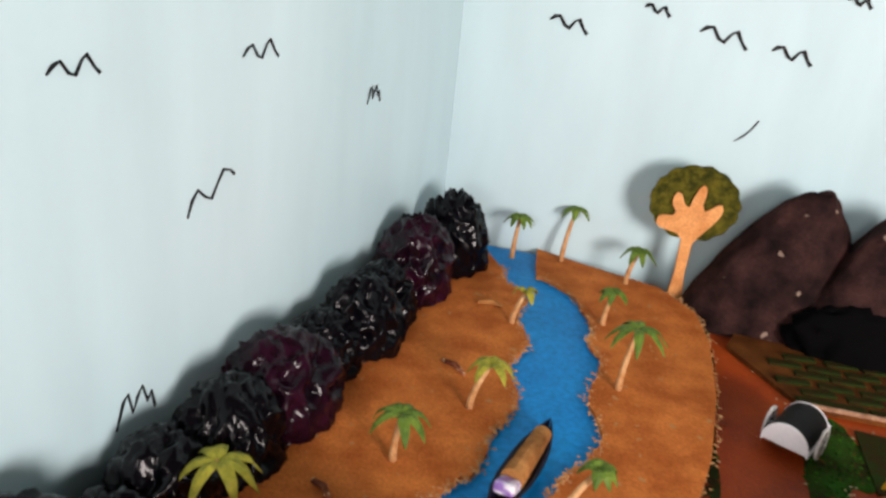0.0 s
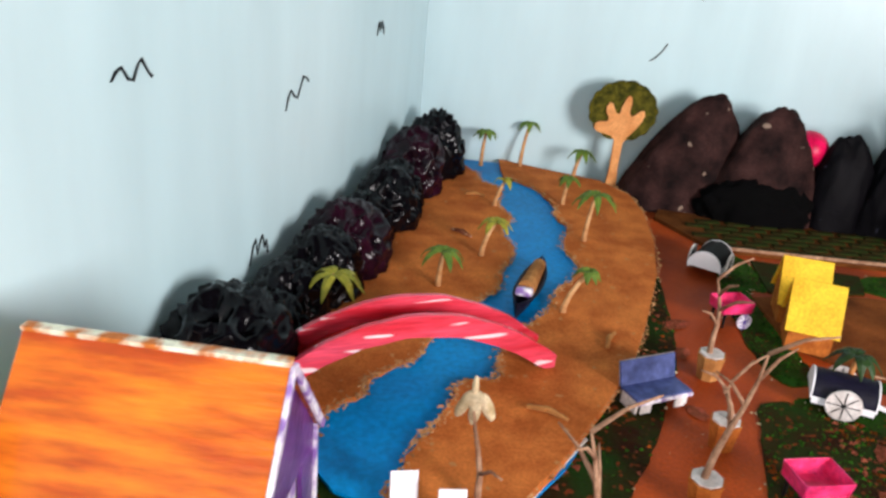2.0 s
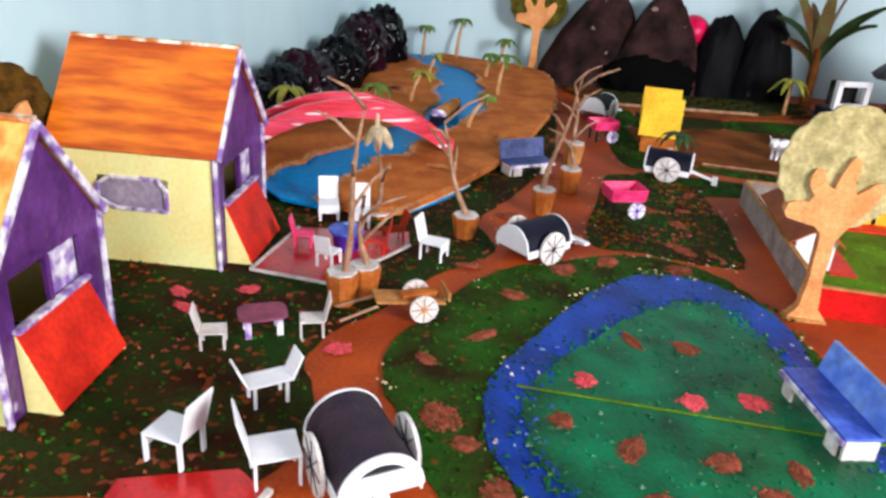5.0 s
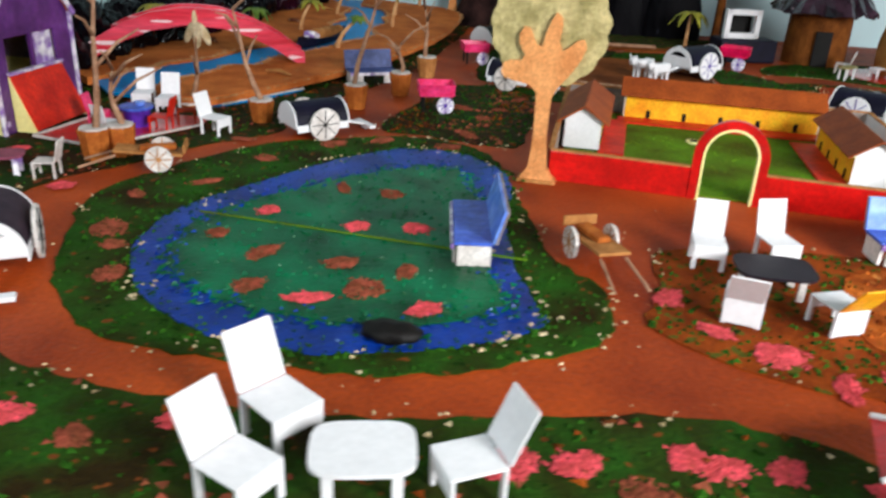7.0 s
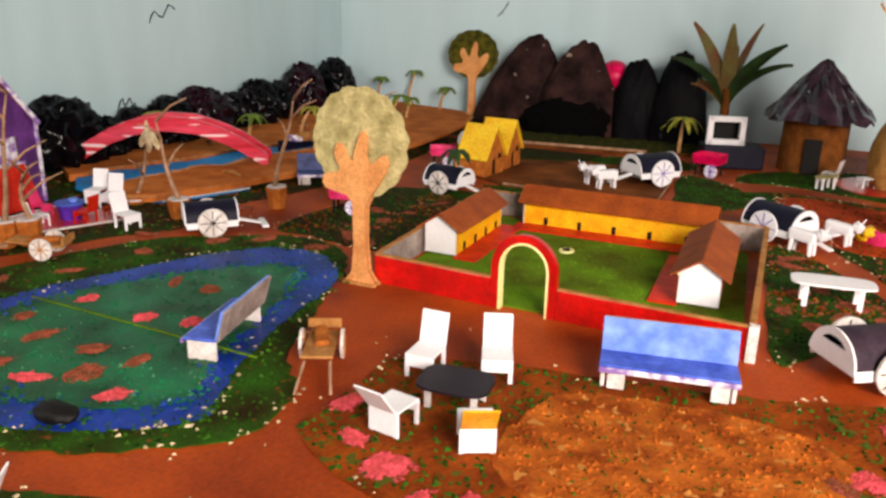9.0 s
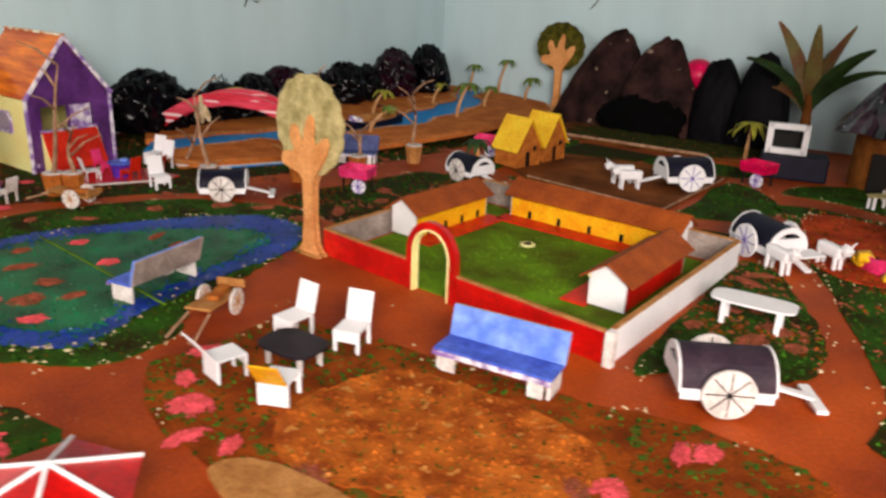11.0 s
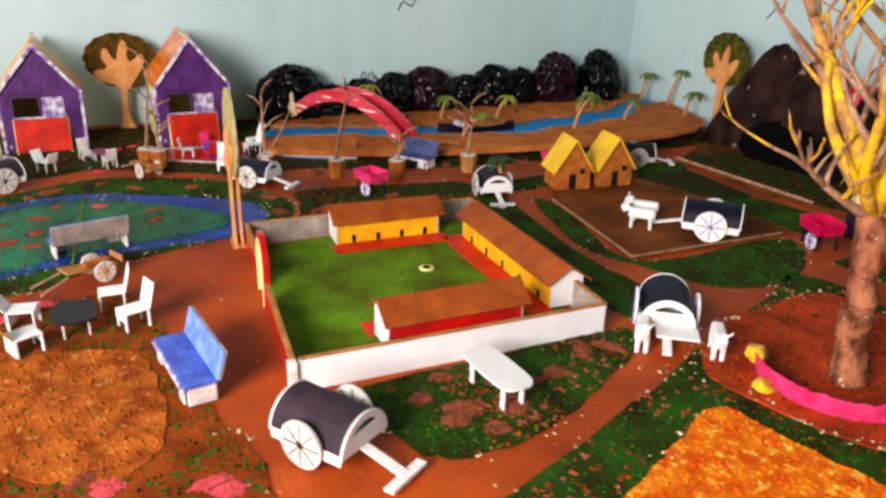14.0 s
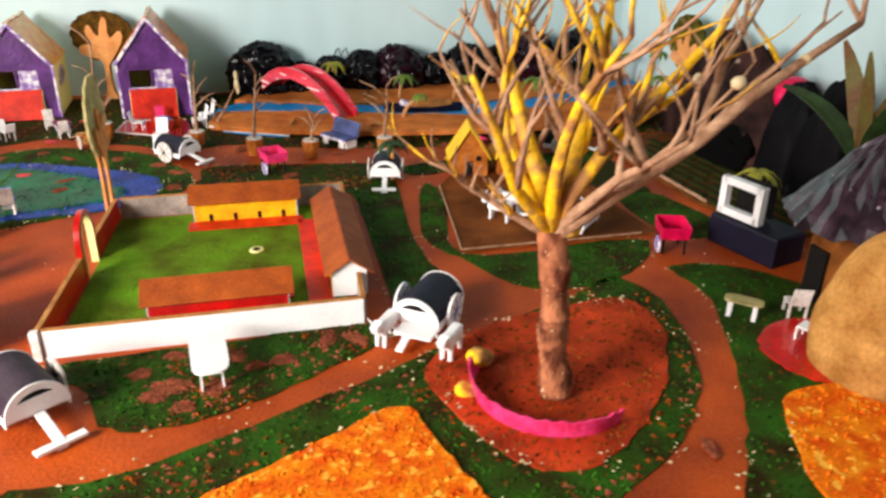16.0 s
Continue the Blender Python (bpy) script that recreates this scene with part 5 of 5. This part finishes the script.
wall_piece("yard_wall", GD, (GA[0] + .001, GA[1] + .005), .036, "wall_grey", "grey side wall")
part("corner_post", one_box((GB[0] + .003, GB[1] - .002, .019), (.010, .010, .040), (0, 0, -10)), "grey_white", comp)
# arch of the gate
gm, gw = lerp(G1, G2, .5), math.hypot(G2[0] - G1[0], G2[1] - G1[1])
arch_o = []
for k in range(21):
    a = math.pi * k / 20
    arch_o.append((gw / 2 * math.cos(a), .052 + .042 * math.sin(a)))
inner_o = [((gw / 2 - .010) * math.cos(math.pi * k / 20), .052 + .033 * math.sin(math.pi * k / 20)) for k in range(20, -1, -1)]
ab = upright([(gw / 2, 0)] + arch_o + [(-gw / 2, 0), (-gw / 2 + .010, 0)] + inner_o + [(gw / 2 - .010, 0)], .008)
m = pose(gm[0], gm[1], 0, 0, 0, heading(G2[0] - G1[0], G2[1] - G1[1]))
ab.transform(m)
part("gate_arch", ab, "red", comp, "glossy red gate arch")
ie = upright([(gw / 2 - .010, .0)] + inner_o[::-1] + [(-gw / 2 + .010, .0), (-gw / 2 + .0125, 0)] + [((gw / 2 - .0125) * math.cos(math.pi * k / 20), .052 + .0305 * math.sin(math.pi * k / 20)) for k in range(20, -1, -1)] + [(gw / 2 - .0125, 0)], .010)
ie.transform(m)
part("arch_lining", ie, "cream", comp, "pale card edge of the arch")
yard = smooth_loop([(-.164, -.042), (.256, -.125), (.294, .235), (-.117, .318)], 1)
part("lawn", prism(yard, 0.0, .0022), "lawn", comp, "bright green sawdust lawn")
crumbs("sawdust", scatter(yard, 1100, 91, .002), .003, .002, "lawn", "loose green sawdust on the school lawn", "sawdust", 92)
plate = thing("small_plate", .041, .155, .0022, 0, "small pale card ring lying on the lawn", "card")
part("ring", rod(bmesh.new(), (0, 0, 0), (0, 0, .002), .011, None, 16), "cream", plate)
part("centre", rod(bmesh.new(), (0, 0, .002), (0, 0, .003), .006, None, 12), "dark", plate)


def school(x, y, turn, L, D, label, front="yellow", back="red", doors=4):
    """Front faces local -y, length along x."""
    ob = thing("school_block", x, y, .0022, turn, label, "building", "school blocks")
    e, r = .040, .056
    part("veranda", one_box((0, -.016, .0015), (L + .016, .034, .003)), "red_flap", ob, "red-brown veranda floor")
    part("front_wall", one_box((0, .001, .003 + e / 2), (L, .002, e)), front, ob)
    part("back_wall", one_box((0, D - .001, .003 + e / 2), (L, .002, e)), back, ob)
    for sx in (-1, 1):
        g = upright([(0, 0), (D, 0), (D, e), (D / 2, r), (0, e)], .002)
        bmesh.ops.rotate(g, verts=g.verts, matrix=Matrix.Rotation(math.pi / 2, 3, "Z"))
        bmesh.ops.translate(g, verts=g.verts, vec=(sx * (L / 2 - .001), 0, .003))
        part("gable_wall", g, "white", ob, "white gable end")
    part("eaves_strip", one_box((0, -.001, e - .001), (L, .003, .006)), "cream", ob)
    for k in range(doors):
        xx = -L / 2 + L * (k + .7) / (doors + .3)
        part("doorway", one_box((xx, -.0005, .010), (.006, .002, .012)), "dark", ob, "small black doorway")
    ang = math.atan2(r - e, D / 2)
    ln = math.hypot(D / 2, r - e) + .012
    for s_ in (-1, 1):
        part("roof_slab", one_box((0, D / 2 + s_ * ln / 2 * math.cos(ang), .004 + r - ln / 2 * math.sin(ang)), (L + .014, ln, .0025), (-math.degrees(ang) * s_, 0, 0), .0006), "roof_brown", ob, "brown card roof slope")
    return ob


school(-.088, .160, heading(.031, .182), .172, .048, "yellow school block with brown card roof and black doorways")
school(.098, .250, heading(.985, -.155), .285, .048, "long yellow school block with brown card roof", doors=5)
school(.203, .082, heading(-.137, -.99), .178, .048, "school block with brown roof and red outer wall", front="yellow", back="red", doors=4)


# ---- the bare tree ----
tree = thing("bare_tree", .545, .405, .003, 0, "bare branched twig tree with yellow painted limbs", "tree")
rnd = random.Random(12)
smooth_trunk = [(.002 * math.sin(i * .7) - .004 * i / 24, -.014 * i / 24 + .0018 * math.sin(i * .45 + 1), .20 * i / 24) for i in range(25)]


def gnarled(bm):
    """Uneven bark ridges and knots along the trunk."""
    for v in bm.verts:
        d = Vector((v.co.x, v.co.y + .07 * v.co.z, 0))
        if d.length > 1e-5:
            d.normalize()
            v.co += d * (.0026 * noise.noise(Vector((v.co.x * 90, v.co.y * 90, v.co.z * 30))) + .0014 * noise.noise(Vector((v.co.x * 260, v.co.y * 260, v.co.z * 70))))
    return bm


part("trunk", gnarled(tube(bmesh.new(), smooth_trunk, [.0190 - .05 * z + .19 * z * z + .0012 * math.sin(z * 90) for _, _, z in smooth_trunk], 18)), "bark", tree, "brown bark trunk", smooth=True)


TIPS = []


def limb(p, d, length, r, depth, mat, parent):
    n = 6
    r = r * .92
    pts, rad = [Vector(p)], [r]
    dd = Vector(d).normalized()
    for i in range(n):
        dd = (dd + Vector((rnd.uniform(-.22, .22), rnd.uniform(-.22, .22), rnd.uniform(-.08, .16)))).normalized()
        pts.append(pts[-1] + dd * length / n)
        rad.append(r * (1 - .72 * (i + 1) / n))
    TIPS.append(pts[-2])
    ob = part("limb" if depth == 0 else "twig", tube(bmesh.new(), pts, rad, 8 if depth == 0 else 6), mat, parent, smooth=True)
    if depth < 2:
        for k in range(5 if depth == 0 else 3):
            i = rnd.randint(2, n)
            a = rnd.uniform(0, 6.28)
            side = Vector((math.cos(a), math.sin(a), rnd.uniform(.1, .9)))
            mt = rnd.choice(("twig_yellow", "twig", "twig", mat))
            limb(pts[i], dd * .6 + side * .75, length * rnd.uniform(.38, .6), rad[i] * .75 + .0006, depth + 1, mt, ob if depth == 0 else parent)
    return ob


FORK = (-.004, -.014, .195)
for d, l, r, mt in (((-.35, -.15, 1), .26, .013, "twig_yellow"), ((.05, .25, 1), .27, .012, "twig_yellow"), ((.30, .75, .75), .34, .012, "twig"), ((.25, .55, .95), .30, .010, "twig_yellow"), ((-.55, -.55, .85), .22, .009, "twig_yellow"),
                    ((-.45, -.80, .40), .15, .006, "twig"), ((.25, -.30, 1), .25, .010, "twig_yellow"), ((-.30, .45, .9), .24, .009, "twig_yellow"), ((-.2, -.55, .9), .22, .009, "twig_yellow"), ((.55, .10, .8), .22, .008, "twig")):
    limb(FORK, d, l, r, 0, mt, tree)
low_tips = sorted((p for p in TIPS if p.y > .05), key=lambda p: p.z)
for k, r in enumerate((.011, .012, .005, .006, .005, .0045)):
    x, y, z = ((.004, .0, .205), (-.014, -.024, .215))[k] if k < 2 else low_tips[(k - 2) * 2 + 1]
    bl = bmesh.new()
    bmesh.ops.create_icosphere(bl, subdivisions=3, radius=r)
    for v in bl.verts:
        v.co = v.co * (1 + .25 * noise.noise(v.co * 120 + Vector((k, 0, 0)))) + Vector((x, y, z))
    part("blossom", bl, "twig_yellow" if k == 0 else "chip", tree, "pale wadding blossom")
# rim round the tree
rim_pts = smooth_loop([(.470, .352), (.492, .330), (.540, .320), (.585, .335), (.612, .365), (.624, .405), (.618, .440)], 8, 0, 0, False)
rb = bmesh.new()
prev = None
for i, (x, y) in enumerate(rim_pts):
    nx, ny = x - .545, y - .41
    l = math.hypot(nx, ny)
    nx, ny = nx / l, ny / l
    h = .026 + .004 * noise.noise(Vector((i * .6, 0, 3)))
    row = [rb.verts.new((x + nx * o, y + ny * o, z)) for o, z in ((0, .003), (.006, h), (.0085, h), (.003, .003))]
    if prev:
        for q in range(4):
            rb.faces.new((prev[q], row[q], row[(q + 1) % 4], prev[(q + 1) % 4]))
    else:
        rb.faces.new(row)
    prev = row
rb.faces.new(prev[::-1])
tagged(part("plastic_rim", rb, "pink"), "curved pink plastic strip standing round the tree", "strip")
for k, (x, y, z) in enumerate(((.466, .352, .020), (.472, .342, .028), (.508, .312, .010))):
    bl = bmesh.new()
    bmesh.ops.create_icosphere(bl, subdivisions=3, radius=.012)
    for v in bl.verts:
        v.co = v.co * (1 + .35 * noise.noise(v.co * 90 + Vector((k * 3, 0, 0))))
        v.co.z *= .8
    w = tagged(part("yellow_wad", bl, "twig_yellow"), "crumpled yellow paper wad beside the pink strip", "paper")
    w.matrix_world = pose(x, y, z - .006)

# ---- hut with plastic roof, mud dome, plant, framed box ----
ph = thing("round_hut", .482, .925, 0, 0, "round brown hut with a crumpled black plastic roof with painted pale glints", "hut")
part("wall", tube(bmesh.new(), [(0, 0, 0), (0, 0, .125)], [.068, .066], 28), "hut_wall", ph)
part("doorway", one_box((-.012, -.068, .04), (.034, .006, .075), (0, 0, -8)), "dark", ph, "dark doorway")
rf = bmesh.new()
n = 40
apex = rf.verts.new((0, 0, .240))
prev = None
for k in range(1, 9):
    t = k / 8
    ring = []
    for i in range(n):
        a = 2 * math.pi * i / n
        q = 1 + .12 * t * noise.noise(Vector((math.cos(a) * 3, math.sin(a) * 3, t * 2))) + .05 * (i % 2) * t
        ring.append(rf.verts.new((.108 * t * q * math.cos(a), .108 * t * q * math.sin(a), .240 - .125 * t ** 1.15 + .012 * noise.noise(Vector((i * .9, t * 4, 2))))))
    for i in range(n):
        j = (i + 1) % n
        if prev:
            rf.faces.new((prev[i], ring[i], ring[j], prev[j]))
        else:
            rf.faces.new((apex, ring[i], ring[j]))
    prev = ring
roof = part("roof", rf, "hut_roof", ph, "crumpled black plastic roof with painted pale glints")
sol = roof.modifiers.new("thickness", "SOLIDIFY")
sol.thickness = .003
crumpled("mud_dome", .647, .790, .0, .085, .075, .185 / 1.35, 20, "mud", 5, 5, .05, "tall rounded tan mud hut", "hut", freq=1.2)
for v in bpy.data.objects["mud_dome"].data.polygons:
    v.use_smooth = True

bp = thing("broad_leaf_plant", .302, 1.097, 0, 0, "tall plant with broad upright green-brown leaves", "plant")
part("stem", tube(bmesh.new(), [(0, 0, 0), (.002, 0, .08), (0, .002, .15)], [.014, .012, .010], 10), "hut_wall", bp, smooth=True)
for k, (a, tilt, ln, w) in enumerate(((200, 34, .19, .020), (170, 17, .22, .024), (20, 13, .21, .026), (335, 26, .20, .024), (80, 30, .20, .018), (260, 5, .20, .026), (10, 36, .18, .020), (165, 46, .15, .016))):
    lf = bmesh.new()
    prev = None
    for i in range(9):
        t = i / 8
        bend = radians(tilt) * (0.5 + t)
        r, z = ln * t * math.sin(bend), .10 + ln * t * math.cos(bend)
        ww = .62 * w * math.sin(math.pi * min(.98, .08 + .9 * t)) ** .8 + .001
        c, s = math.cos(radians(a)), math.sin(radians(a))
        tw = radians(58) if abs(c) > .8 else 0.0
        ct, st, cb_, sb_ = math.cos(tw), math.sin(tw), math.cos(bend), math.sin(bend)
        row = [lf.verts.new((c * r + o * (c * cb_ * st - s * ct), s * r + o * (s * cb_ * st + c * ct) + dz * .4, z - o * sb_ * st + dz)) for o, dz in ((-ww, .004), (0, 0), (ww, .004), (ww, .0055), (0, .0015), (-ww, .0055))]
        if prev:
            for q in range(6):
                lf.faces.new((prev[q], row[q], row[(q + 1) % 6], prev[(q + 1) % 6]))
        prev = row
    part("leaf", lf, "leaf_brown" if k % 3 else "green_leaf", bp)

fb = thing("framed_box", .292, .895, 0, 8, "dark purple box carrying a square white card frame", "box")
part("body", one_box((.02, 0, .025), (.13, .07, .05), None, .004), "navy", fb)
for c, s_ in (((0, -.02, .058), (.075, .014, .012)), ((0, -.02, .108), (.075, .014, .012)), ((-.034, -.02, .083), (.012, .014, .062)), ((.034, -.02, .083), (.012, .014, .062))):
    part("frame_bar", one_box(c, s_, None, .001), "white", fb, "white card frame bar")
part("frame_back", one_box((0, .012, .083), (.07, .003, .055)), "dark", fb)

# ---- painted marks on the walls ----
def stroke(name, origin, along, pts, w, label):
    """A brushed line on a wall; pts in metres along the wall and up."""
    bm = bmesh.new()
    ox, oy, oz = origin
    ax, ay = along
    nx, ny = -ay, ax
    prev = None
    for i, (u, v) in enumerate(pts):
        k = (pts[min(i + 1, len(pts) - 1)][0] - pts[max(i - 1, 0)][0], pts[min(i + 1, len(pts) - 1)][1] - pts[max(i - 1, 0)][1])
        l = math.hypot(*k) or 1
        px, pz = -k[1] / l * w * (.6 + .8 * abs(math.sin(i * 1.3))), k[0] / l * w * (.6 + .8 * abs(math.sin(i * 1.3)))
        row = [bm.verts.new((ox + ax * (u + s * px) - nx * o, oy + ay * (u + s * px) - ny * o, oz + v + s * pz)) for s, o in ((-1, .0008), (1, .0008), (1, .002), (-1, .002))]
        if prev:
            for q in range(4):
                bm.faces.new((prev[q], row[q], row[(q + 1) % 4], prev[(q + 1) % 4]))
        else:
            bm.faces.new(row)
        prev = row
    bm.faces.new(prev[::-1])
    return tagged(part(name, bm, "stroke"), label, "brush stroke", "brush strokes on the wall")


AD = Vector((0.2303, 1)).normalized()
BD = Vector((1, -0.0956)).normalized()
ZIG = ((-.5, -.1), (-.38, .12), (-.24, .22), (-.1, -.12), (.02, -.2), (.16, .2), (.26, .32), (.4, -.05), (.5, -.22))
ZIG2 = ((-.5, -.5), (-.4, -.1), (-.28, .12), (-.14, -.12), (0, -.22), (.12, .1), (.26, .42), (.4, .36), (.5, .2))
MM = ((-.5, -.6), (-.3, .3), (-.18, .5), (-.08, -.3), (.05, .2), (.18, .5), (.3, -.2), (.4, .1), (.48, -.6))
for y, z, sz, sh in ((0.531, 0.442, 0.054, ZIG), (0.780, 0.435, 0.066, ZIG), (1.052, 0.353, 0.040, MM), (0.695, 0.298, 0.078, ZIG2), (0.575, 0.103, 0.055, MM), (0.325, 0.380, 0.064, ZIG)):
    stroke("brush_stroke", (wall_a_x(y), y, z), AD, [(u * sz, v * sz * .55) for u, v in sh], .0013, "black painted zigzag stroke on the wall")
for x, z, sz, sh in ((-0.624, 0.457, 0.067, ZIG), (-0.482, 0.496, 0.043, ZIG), (-0.370, 0.466, 0.078, ZIG), (-0.260, 0.450, 0.064, ZIG), (-0.182, 0.541, 0.037, ZIG)):
    stroke("brush_stroke", (x, wall_b_y(x), z), BD, [(u * sz, v * sz * .55 - u * .2 * sz) for u, v in sh], .0025, "black painted zigzag stroke on the wall")
stroke("brush_stroke", (-0.299, wall_b_y(-0.299), 0.318), BD, [(-.018, -.02), (-.006, -.010), (.004, .002), (.014, .02)], .0012, "thin slanted black stroke on the wall")
